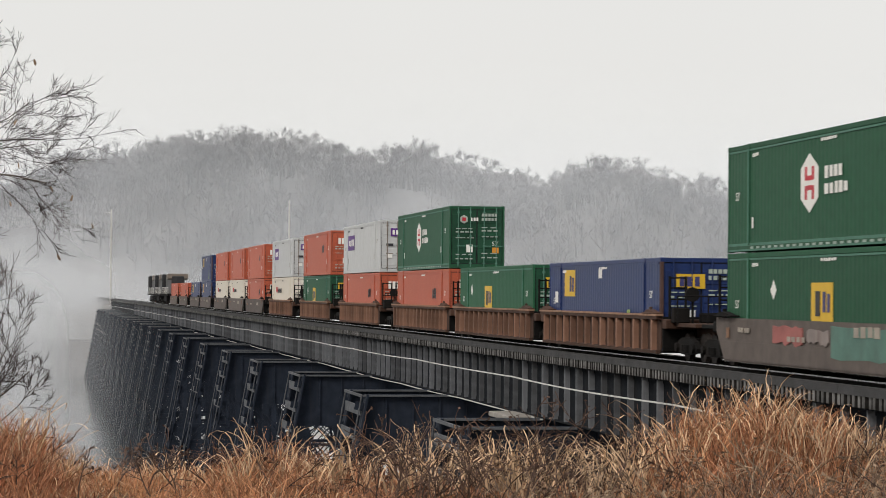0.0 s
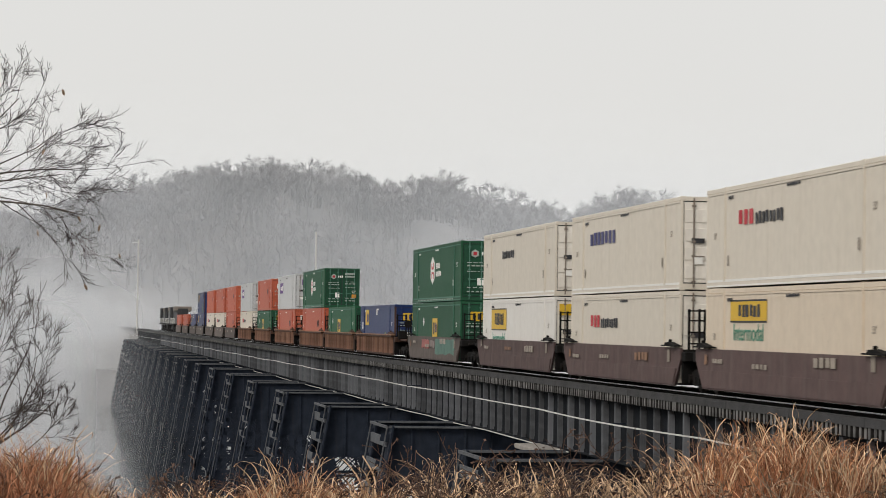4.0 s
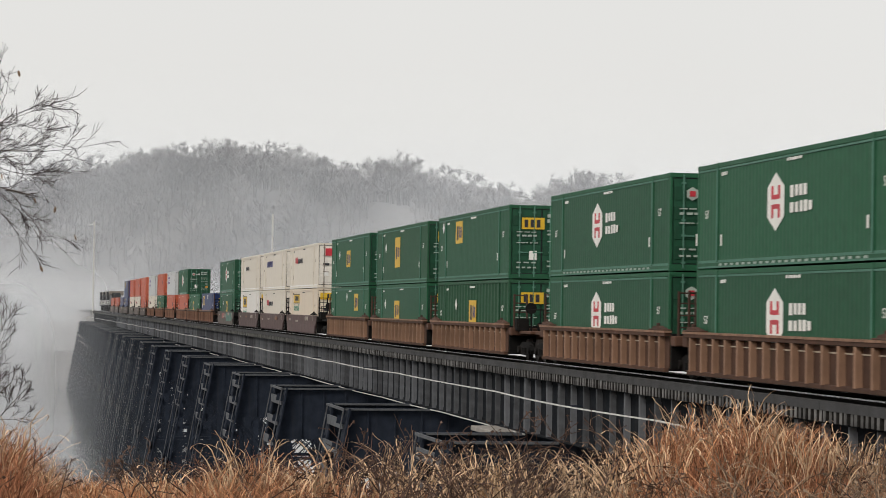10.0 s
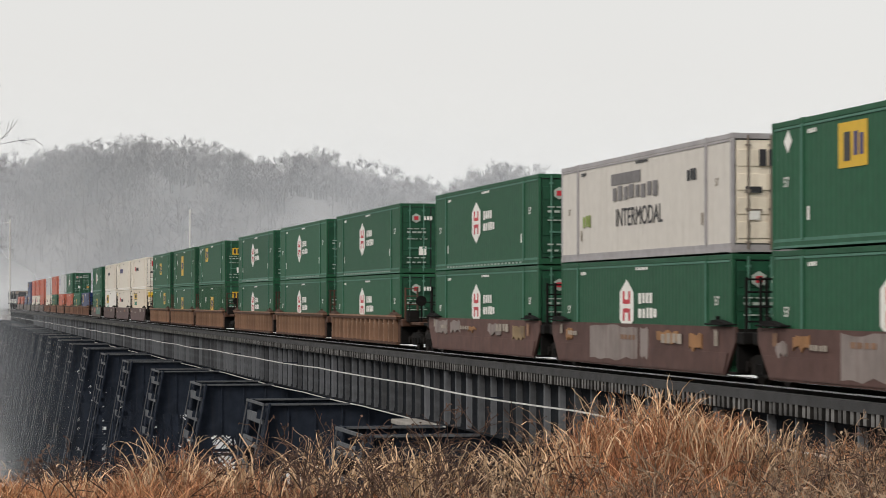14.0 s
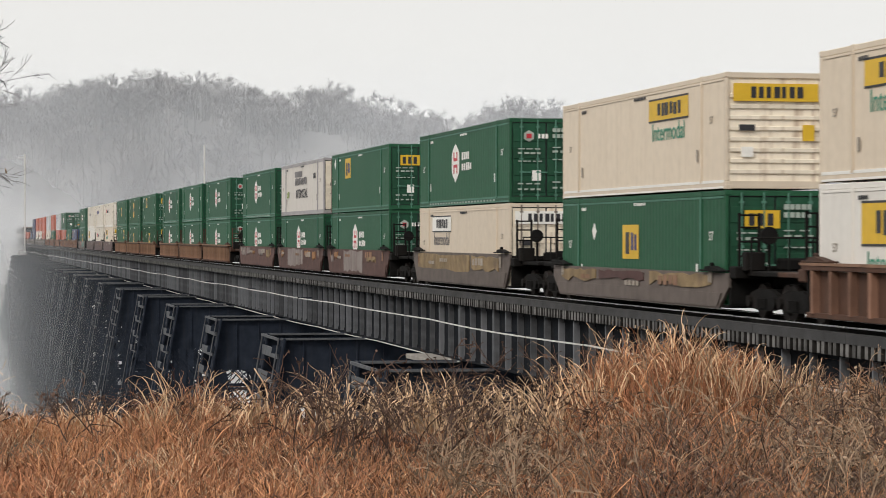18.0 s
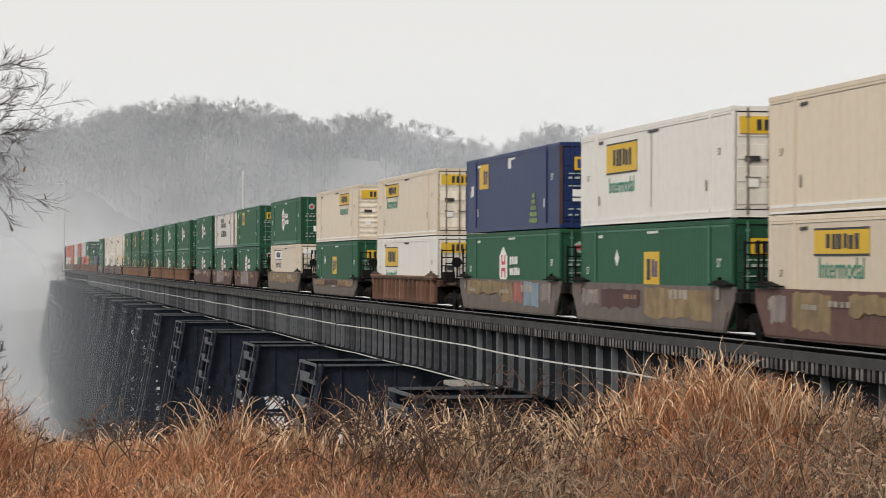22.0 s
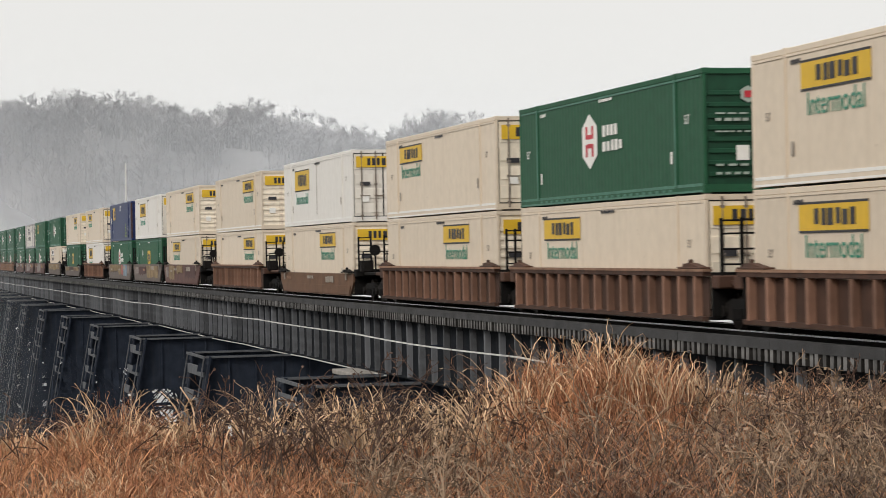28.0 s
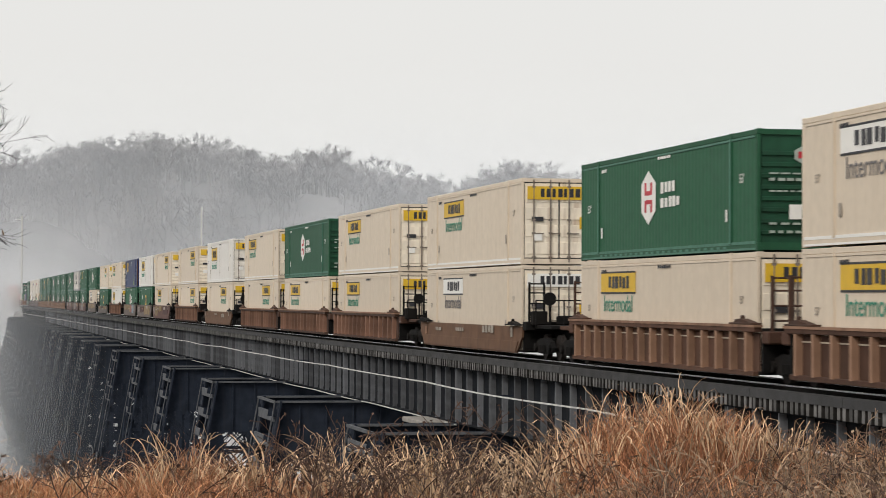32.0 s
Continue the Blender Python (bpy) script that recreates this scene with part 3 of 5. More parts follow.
def h_mark(b, y, z):
    """Two stacked letter forms inside the hexagon."""
    for dz, bar in ((0.24, -0.12), (-0.24, 0.12)):
        for dy in (-0.27, 0.27):
            box(b, NEAR - 0.010, NEAR - 0.006, y + dy - 0.09, y + dy + 0.09, z + dz - 0.17, z + dz + 0.17)
        box(b, NEAR - 0.010, NEAR - 0.006, y - 0.18, y + 0.18, z + dz + bar - 0.06, z + dz + bar + 0.06)


def yellow_sign(c, y, z, wide=3.3, high=0.70, pale=False):
    s = put("yellow_sign", film_plate("sign", y - wide / 2, y + wide / 2, z - high / 2, z + high / 2), SIGN_WHITE if pale else SIGN_YELLOW, c)
    side_bars(s, y - wide * 0.32, y + wide * 0.30, z - high * 0.26, z + high * 0.28, 6, SIGN_DARK, 7)
    put("border", mesh_of(("border", y, z, wide, high), lambda b: [box(b, NEAR - 0.008, NEAR - 0.004, y - wide / 2, y + wide / 2, q - 0.025, q + 0.025) for q in (z - high / 2 + 0.025, z + high / 2 - 0.025)]), SIGN_DARK, s)


STYLES = {
    "hub": (GREEN, "green steel container with a white hexagon mark"), "emp": (GREEN, "green steel container with a yellow panel"),
    "old": (GREEN_DARK, "weathered dark green container with yellow panel"), "ribbed": (GREEN_DARK, "deeply corrugated green container with yellow panel"),
    "blue": (BLUE, "dark blue steel container with yellow marks"), "jb": (TAN, "cream smooth-sided container with a yellow sign"),
    "jbw": (WHITE, "white smooth-sided container with a yellow sign"), "cream": (CREAM, "cream white container with red and black lettering"),
    "grey": (GREY, "light grey container with a purple mark"), "orange": (ORANGE, "orange steel container with a faded mark"),
    "plain": (PALE, "pale cream-grey container lettered intermodal"),
}


def container(style, s, z, end="door", sign=4.0, pale=False, low=False):
    paint, label = STYLES[style]
    c = thing("shipping_container", label + (", low in its car" if low else ", stacked on top"), "container", group="containers of the freight train")
    waves = {"hub": 54, "emp": 54, "old": 54, "blue": 48, "orange": 54, "ribbed": 24}.get(style, 0)
    put("frame", mesh_of(("frame", waves > 0), lambda b: frame_shape(b, True)), RAIL_GREY if style == "plain" else paint, c)
    wall = mesh_of(("wall", waves), lambda b: side_panel(b, waves, 0.06 if style == "ribbed" else 0.005))
    put("side_wall", wall, paint, c, at=(NEAR + 0.012, 0, 0))
    put("side_wall", wall, paint, c, at=(-NEAR - 0.012, 0, 0), turn=(0, 0, 180))
    put("side_rail_lip", mesh_of("lip", lip), RAIL_GREY if style == "plain" else SIGN_WHITE if style in ("jb", "jbw", "cream") else ROD_GREEN if paint in (GREEN, GREEN_DARK) else paint, c, "pale edge of the bottom rail")
    if style != "ribbed":
        # on green boxes these strips are paler, a highlight put into the colour
        shine = ROD_GREEN if paint in (GREEN, GREEN_DARK) else RAIL_GREY if style == "plain" else paint
        for my in (-6.1, 6.1):
            put("wall_post", mesh_of("wall_post", lambda b: box(b, NEAR - 0.03, NEAR - 0.012, -0.045, 0.045, 0.2, H - 0.14)), shine, c, at=(0, my, 0))
        put("top_rail_lip", mesh_of("top_lip", lambda b: box(b, NEAR - 0.008, NEAR + 0.01, -L / 2 + 0.19, L / 2 - 0.19, H - 0.20, H - 0.15)), shine, c)
    end_paint = {GREEN: GREEN_END, GREEN_DARK: GREEN_END, TAN: TAN_END, WHITE: WHITE_END, CREAM: WHITE_END, PALE: TAN_END}.get(paint, paint)
    if end == "rib":
        wall = put("end_wall", mesh_of("ridges", lambda b: ridges(b, 8)), end_paint, c)
        for i in range(8):
            put("rib", mesh_of("end_rib", lambda b: box(b, -W / 2 + 0.12, W / 2 - 0.12, -L / 2 + 0.005, -L / 2 + 0.05, -0.055, 0.055, 0.015)), end_paint, wall, at=(0, 0, 0.3 + (H - 0.75) * (i + 0.5) / 8))
    else:
        put("door_seal", mesh_of("door_seal", lambda b: box(b, -W / 2 + 0.09, W / 2 - 0.09, -L / 2 + 0.08, -L / 2 + 0.10, 0.2, H - 0.14)), SIGN_DARK, c, "black rubber seal round the doors")
        for x0, x1 in ((-W / 2 + 0.09, -0.006), (0.006, W / 2 - 0.09)):
            leaf = put("door", mesh_of(("leaf", x0), lambda b: door_leaf(b, x0, x1)), end_paint, c)
            for i in range(4):
                put("door_panel", mesh_of(("door_panel", x0), lambda b: box(b, x0 + 0.06, x1 - 0.06, -L / 2 + 0.008, -L / 2 + 0.03, -0.2, 0.2, 0.01)), end_paint, leaf, at=(0, 0, 0.55 + i * 0.58))
            for f in (0.27, 0.75):
                x = x0 + (x1 - x0) * f
                put("lock_rod", mesh_of(("rod", round(x, 2)), lambda b: lock_rods(b, x)), ROD if style in ("jb", "jbw", "cream", "plain", "grey") else ROD_GREEN if paint in (GREEN, GREEN_DARK) else paint, leaf)
    put("end_wall", mesh_of("back", lambda b: box(b, -W / 2 + 0.09, W / 2 - 0.09, L / 2 - 0.08, L / 2 - 0.03, 0.2, H - 0.14)), paint, c)
    ink = SIGN_WHITE if paint in (GREEN, GREEN_DARK, BLUE, ORANGE) else SIGN_DARK
    side_bars(c, 5.2, 5.75, 2.52, 2.62, 5, ink, 3)
    side_bars(c, -1.1, 0.1, 2.60, 2.68, 6, ink, 5)
    mark = SIGN_WHITE if ink == SIGN_WHITE else SIGN_GREYED
    for my, mz in ((7.1, 1.5), (-6.95, 1.75)):
        put("size_mark", letters("53'", 0.32 if ink == SIGN_WHITE else 0.26), mark, c, at=(NEAR - 0.008, my, mz), turn=(90, 0, -90))
    for my, mz in ((5.75, 0.62), (-5.75, 0.75)):
        side_bars(c, my - 0.12, my + 0.12, mz, mz + 0.3, 1, mark, 31, "data_plate")
    if style == "hub":
        b = put("hexagon_mark", mesh_of("hex", lambda b: hex_badge(b, 0.95, 1.62, 0.68, 0.74, 0.36)), SIGN_WHITE, c)
        put("letter_mark", mesh_of("hmark", lambda b: h_mark(b, 0.95, 1.62)), SIGN_RED, b)
        side_bars(c, -1.5, -0.15, 1.68, 1.98, 4, SIGN_WHITE, 11)
        side_bars(c, -1.9, -0.15, 1.30, 1.58, 5, SIGN_WHITE, 12)
        put("dashed_rail", mesh_of("dashes", lambda b: [box(b, NEAR - 0.012, NEAR - 0.004, -5.8 + k * 0.52, -5.55 + k * 0.52, 0.08, 0.14) for k in range(23)]), SIGN_PALE if s > 50 and not low else ROD_GREEN, c)["kind"] = "stuff"
        badge_x = -0.62 if end == "door" else -0.2
        put("hexagon_mark", mesh_of(("endhex", badge_x), lambda b: end_hex(b, badge_x, 2.28, 0.20)), SIGN_PALE, c)
        end_plate(c, badge_x - 0.09, badge_x + 0.09, 2.20, 2.36, SIGN_RED, "letter_mark", 0.03)
        end_bars(c, badge_x + 0.32, badge_x + 0.72, 2.2, 2.36, 3, SIGN_WHITE, 3)
        if end == "door":
            end_plate(c, 0.72, 1.02, 0.72, 0.98, SIGN_ORANGE, "placard", 0.02)
            put("size_mark", letters("53'", 0.26), SIGN_WHITE, c, at=(0.85, -L / 2 - 0.03, 1.15), turn=(90, 0, 0))
    if style in ("emp", "old", "ribbed"):
        y = sign
        zz = 2.12 if sign > 2 else 2.0 if sign < -2 else 1.6
        s1 = put("yellow_panel", film_plate("emp", y - 0.82, y + 0.82, zz - (0.76 if style == "old" else 0.48), zz + (0.76 if style == "old" else 0.48)), SIGN_YELLOW, c)
        side_bars(s1, y - 0.62, y + 0.02, zz - 0.24, zz + 0.26, 2, SIGN_BLUE, 4)
        side_bars(s1, y + 0.12, y + 0.66, zz - 0.34, zz + 0.34, 1, SIGN_DARK, 4)
        put("diamond_mark", mesh_of(("diamond", y, zz), lambda b: hex_badge(b, y + 3.9, zz + 0.3, 0.26, 0.26, 0.259)), SIGN_WHITE, c)
        end_plate(c, -0.8, 0.1, 1.95, 2.4, SIGN_YELLOW, "yellow_panel", 0.02)
        end_bars(c, -0.7, 0.02, 2.02, 2.32, 3, SIGN_DARK, 4)
        if style == "ribbed":
            put("placard", mesh_of("placard", lambda b: prism_end(b, 0.35, 1.0, 0.38)), SIGN_WHITE, c)
    if style == "blue":
        for y0, y1, z0, z1 in ((-4.7, -3.3, 0.25, 1.4),):
            [side_bars(c, y0 + 0.1 * k, y1 - 0.15 * k, z0 + 0.22 * k, z0 + 0.22 * k + 0.15, 3, SIGN_LIME, 6 + k, "lime_mark") for k in range(5)]
        p = put("yellow_panel", film_plate("blue", 3.75, 5.45, 1.68, 2.62), SIGN_YELLOW, c)
        side_bars(p, 3.95, 4.7, 1.85, 2.4, 2, SIGN_BLUE, 4)
        put("red_post", mesh_of("red_post", lambda b: box(b, NEAR - 0.004, NEAR + 0.1, -L / 2 - 0.008, -L / 2 + 0.1, 0.13, H - 0.13)), TUB_RED, c, "dark red corner post")
        put("placard", film_plate("blue", -0.35, 0.15, 2.3, 2.6), SIGN_WHITE, c)
        put("placard", film_plate("blue", 6.55, 7.05, 1.45, 1.85), SIGN_WHITE, c)
        end_plate(c, -0.8, 0.1, 1.95, 2.4, SIGN_YELLOW, "yellow_panel", 0.02)
        end_bars(c, -0.7, 0.02, 2.02, 2.32, 3, SIGN_BLUE, 4)
        end_plate(c, -0.9, -0.2, 0.9, 1.3, SIGN_WHITE, "placard", 0.02)
    if style in ("jb", "jbw"):
        yellow_sign(c, sign, 2.02 if style == "jbw" else 2.24, 3.6, 0.95 if style == "jbw" else 0.64, pale)
        word_on_side(c, "Intermodal", 0.68, SIGN_GREYISH if pale else SIGN_GREEN, sign, 1.62 if style != "jbw" else 1.18)
        if style == "jbw" and not low:
            side_bars(c, -0.37, -0.30, 0.26, 2.7, 1, SIGN_GREYED, 3, "seam_strip")
        end_plate(c, -1.1, 1.1, 2.18, 2.62, SIGN_WHITE if pale else SIGN_YELLOW, "yellow_sign", 0.02)
        end_bars(c, -0.65, 0.75, 2.26, 2.54, 7, SIGN_DARK, 9)
        end_plate(c, 0.7, 1.0, 1.2, 1.6, SIGN_YELLOW, "placard", 0.02)
    if style == "cream":
        if sign == 2:
            side_bars(c, 0.9, 5.0, 1.75, 2.2, 7, SIGN_BLUE, 8, "blue_mark")
        elif sign == 3:
            side_bars(c, 0.6, 3.4, 1.72, 2.05, 7, SIGN_DARK, 9)
        else:
            side_bars(c, 3.2, 4.8, 1.74, 2.16, 3, SIGN_RED, 8, "red_mark")
            side_bars(c, 0.4, 3.1, 1.72, 2.06, 8, SIGN_DARK, 9)
        if sign == 4:
            end_bars(c, -0.8, 0.8, 2.08, 2.55, 3, SIGN_RED, 2)
        end_plate(c, 0.1, 0.6, 1.0, 1.2, SIGN_ORANGE, "placard", 0.02)
    if style == "grey":
        put("purple_mark", film_plate("grey", 2.9, 5.9, 1.4, 2.3), SIGN_PURPLE, c)
        side_bars(c, 3.2, 5.5, 1.65, 2.05, 4, SIGN_WHITE, 9)
        end_plate(c, -0.7, 0.3, 2.0, 2.45, SIGN_PURPLE, "purple_mark", 0.02)
        end_bars(c, -0.6, 0.2, 2.1, 2.35, 4, SIGN_WHITE, 9)
    if style == "orange":
        side_bars(c, -4.4, -3.3, 1.5, 2.0, 3, SIGN_DARK, 9)
        put("placard", mesh_of("placard", lambda b: prism_end(b, 0.35, 1.0, 0.38)), SIGN_WHITE, c, "white diamond placard")
        end_bars(c, -0.8, 0.8, 2.0, 2.4, 7, SIGN_WHITE, 19)
    if style == "plain":
        word_on_side(c, "INTERMODAL", 0.72, SIGN_DARK, -0.2, 1.15)
        put("name_panel", film_plate("pl", -0.4, 2.5, 2.10, 2.42), SIGN_GREYISH, c)
        side_bars(c, -2.0, 2.5, 1.66, 2.06, 8, SIGN_GREYISH, 9)
        side_bars(c, 4.7, 5.6, 1.0, 1.35, 3, SIGN_LIME, 9, "lime_mark")
        side_bars(c, -5.3, -4.5, 1.9, 2.2, 3, SIGN_DARK, 9)
        end_bars(c, -0.6, 0.9, 2.1, 2.5, 6, SIGN_DARK, 9)
    if paint in (GREEN, GREEN_DARK, ORANGE, BLUE):
        for k, (zz, high) in enumerate(((1.82, 0.035), (1.66, 0.07), (1.40, 0.035), (0.62, 0.05), (0.42, 0.06))):
            end_bars(c, -1.0, -0.12, zz, zz + high, 3 + k % 3, SIGN_PALE, k)
            end_bars(c, 0.22, 1.05, zz + 0.06, zz + 0.06 + high, 2 + k % 3, SIGN_PALE, k + 9)
        for k, zz in enumerate((2.42, 2.22)):
            end_bars(c, 0.22, 0.98, zz, zz + 0.13, 5, SIGN_PALE, k + 20)
        end_plate(c, -0.5, -0.2, 0.75, 1.1, SIGN_WHITE, "placard", 0.02)
    else:
        end_plate(c, -0.95, -0.55, 1.45, 1.6, SIGN_DARK, "placard", 0.02)
        end_plate(c, -0.9, -0.6, 0.8, 1.05, SIGN_WHITE, "placard", 0.02)
    return rides(c, s, z)


def end_hex(b, x, z, r):
    bmesh.ops.create_cone(b, cap_ends=True, segments=6, radius1=r, radius2=r, depth=0.03, matrix=Matrix.Translation((x, -L / 2 - 0.012, z)) @ Euler((radians(90), 0, 0)).to_matrix().to_4x4())


def prism_end(b, x, z, r):
    vs = [(x - r, z), (x, z - r), (x + r, z), (x, z + r)]
    lo = [b.verts.new((p, -L / 2 - 0.045, q)) for p, q in vs]
    hi = [b.verts.new((p, -L / 2 + 0.01, q)) for p, q in vs]
    b.faces.new(lo), b.faces.new(hi[::-1])
    for i in range(4):
        b.faces.new((lo[(i + 1) % 4], lo[i], hi[i], hi[(i + 1) % 4]))
    bmesh.ops.recalc_face_normals(b, faces=b.faces)


ROD_GREEN = material("pale green edge and rod paint", (0.075, 0.19, 0.14), 0.6, vary=0.25)
SIGN_PALE = material("faded white lettering film", (0.36, 0.42, 0.38), 0.6, vary=0.2)
SIGN_PALE_TAN = material("pale tan of slot light", (0.46, 0.38, 0.30), 0.7, vary=0.4)
RAIL_GREY = material("grey steel rail paint", (0.36, 0.345, 0.36), 0.55, vary=0.2, dirt=0.4, dirt_colour=(0.22, 0.19, 0.18))
SIGN_ORANGE = material("orange placard film", (0.62, 0.26, 0.03), 0.5)
SIGN_GREYED = material("worn stencil paint", (0.32, 0.28, 0.24), 0.7, vary=0.3)
SIGN_GREYISH = material("grey name panel", (0.16, 0.15, 0.155), 0.5)


# well cars
SILL, LOW_SILL, WELL_LOW = 1.37, 1.08, 0.19


def ribbed_side(b):
    box(b, -1.55, -1.34, -8.55, 8.55, SILL - 0.14, SILL, 0.012)
    box(b, -1.50, -1.34, -8.35, 8.35, WELL_LOW, WELL_LOW + 0.12, 0.012)
    box(b, -1.37, -1.34, -8.45, 8.45, WELL_LOW + 0.12, SILL - 0.16)


def tub_side(b, top):
    prism(b, [(-8.7, top), (-8.7, top - 0.35), (-7.9, WELL_LOW), (7.9, WELL_LOW), (8.7, top - 0.35), (8.7, top)], -1.43, -1.36)
    fold = 0.54 * top
    prism(b, [(-8.2, fold), (-7.85, WELL_LOW + 0.05), (7.85, WELL_LOW + 0.05), (8.2, fold)], -1.46, -1.43)


def well_floor(b, top):
    for y in (-8.2, -4, 0, 4, 8.2):
        box(b, -1.36, 1.36, y - 0.3, y + 0.3, WELL_LOW + 0.03, WELL_LOW + 0.1)
    for y in (-8.62, 8.62):
        box(b, -1.36, 1.36, y - 0.05, y + 0.05, WELL_LOW + 0.1, top - 0.05)
    for x in (-0.7, 0.7):
        box(b, x - 0.1, x + 0.1, -8.2, 8.2, WELL_LOW + 0.03, WELL_LOW + 0.08)


def deck_end(b, sy, reach):
    """The platform over a truck, with its bolster."""
    y0, y1 = sorted((sy * 8.66, sy * reach))
    box(b, -1.1, 1.1, y0, y1, 1.02, 1.14, 0.02)
    box(b, -0.3, 0.3, y0, y1, 0.72, 1.02)
    a, c = sorted((sy * 8.66, sy * (8.66 + 0.5)))
    box(b, -1.4, 1.4, a, c, 0.95, 1.25, 0.03)


def hoop(b, s):
    """A ladder frame at the corner of the end platform."""
    for x in (0.75, 1.25):
        drum(b, (s * x, 0, 1.1), (s * x, 0, 2.55), 0.042, 6)
    for z in (1.5, 1.85, 2.2, 2.5):
        drum(b, (s * 0.75, 0, z), (s * 1.25, 0, z), 0.026, 6)


def rack(b):
    box(b, -1.58, -1.32, 0, 1.7, SILL + 0.034, SILL + 0.075, 0.01)
    prism(b, [(0.25, SILL + 0.075), (1.45, SILL + 0.075), (1.36, SILL + 0.15), (0.95, SILL + 0.17), (0.4, SILL + 0.10)], -1.54, -1.34)
    box(b, -1.46, -1.36, 1.12, 1.22, SILL + 0.15, SILL + 0.25, 0.02)


def side_frame(b):
    prism(b, [(-1.15, 0.42), (-1.1, 0.30), (-0.5, 0.22), (0.5, 0.22), (1.1, 0.30), (1.15, 0.42), (0.9, 0.62), (0.45, 0.72), (-0.45, 0.72), (-0.9, 0.62)], -0.07, 0.07)
    for y in (-0.89, 0.89):
        drum(b, (-0.16, y, 0.42), (0.09, y, 0.42), 0.14, 8)
    for y in (-0.2, 0.0, 0.2):
        drum(b, (-0.09, y, 0.28), (-0.09, y, 0.5), 0.07, 8)


def wheelset(b):
    for x in (-0.72, 0.72):
        drum(b, (x - 0.065, 0, 0.425), (x + 0.065, 0, 0.425), 0.42, 18)
        drum(b, (x * 0.9 - 0.02, 0, 0.425), (x * 0.9 + 0.02, 0, 0.425), 0.445, 18)
    drum(b, (-1.0, 0, 0.425), (1.0, 0, 0.425), 0.08, 8)


def truck(car, y):
    t = new("truck")
    t.parent = car
    t.location = (0, y, 0)
    tagged(t, "grimy four-wheel truck")
    for x in (-1.0, 1.0):
        put("side_frame", mesh_of("side_frame", side_frame), DIRTY, t, at=(x, 0, 0))
    for dy in (-0.89, 0.89):
        put("wheelset", mesh_of("wheelset", wheelset), WHEEL, t, at=(0, dy, 0.0))
    put("bolster", mesh_of("bolster", lambda b: box(b, -1.05, 1.05, -0.2, 0.2, 0.45, 0.72, 0.03)), DIRTY, t)


def wheel_stand(b):
    """Brake wheel and platform of the car's end."""
    drum(b, (-0.7, -9.6, 1.14), (-0.7, -9.6, 2.1), 0.04, 6)
    drum(b, (-0.73, -9.62, 2.0), (-0.73, -9.72, 2.0), 0.22, 14)
    box(b, -1.25, -0.75, -9.5, -9.15, 1.14, 1.6, 0.03)
    box(b, -0.4, 0.5, -9.45, -9.2, 1.14, 1.45, 0.05)
    for x in (-1.25, -0.3, 0.3, 1.25):
        drum(b, (x, -9.9, 1.1), (x, -9.9, 1.95), 0.025, 6)
    drum(b, (-1.25, -9.9, 1.95), (1.25, -9.9, 1.95), 0.025, 6)


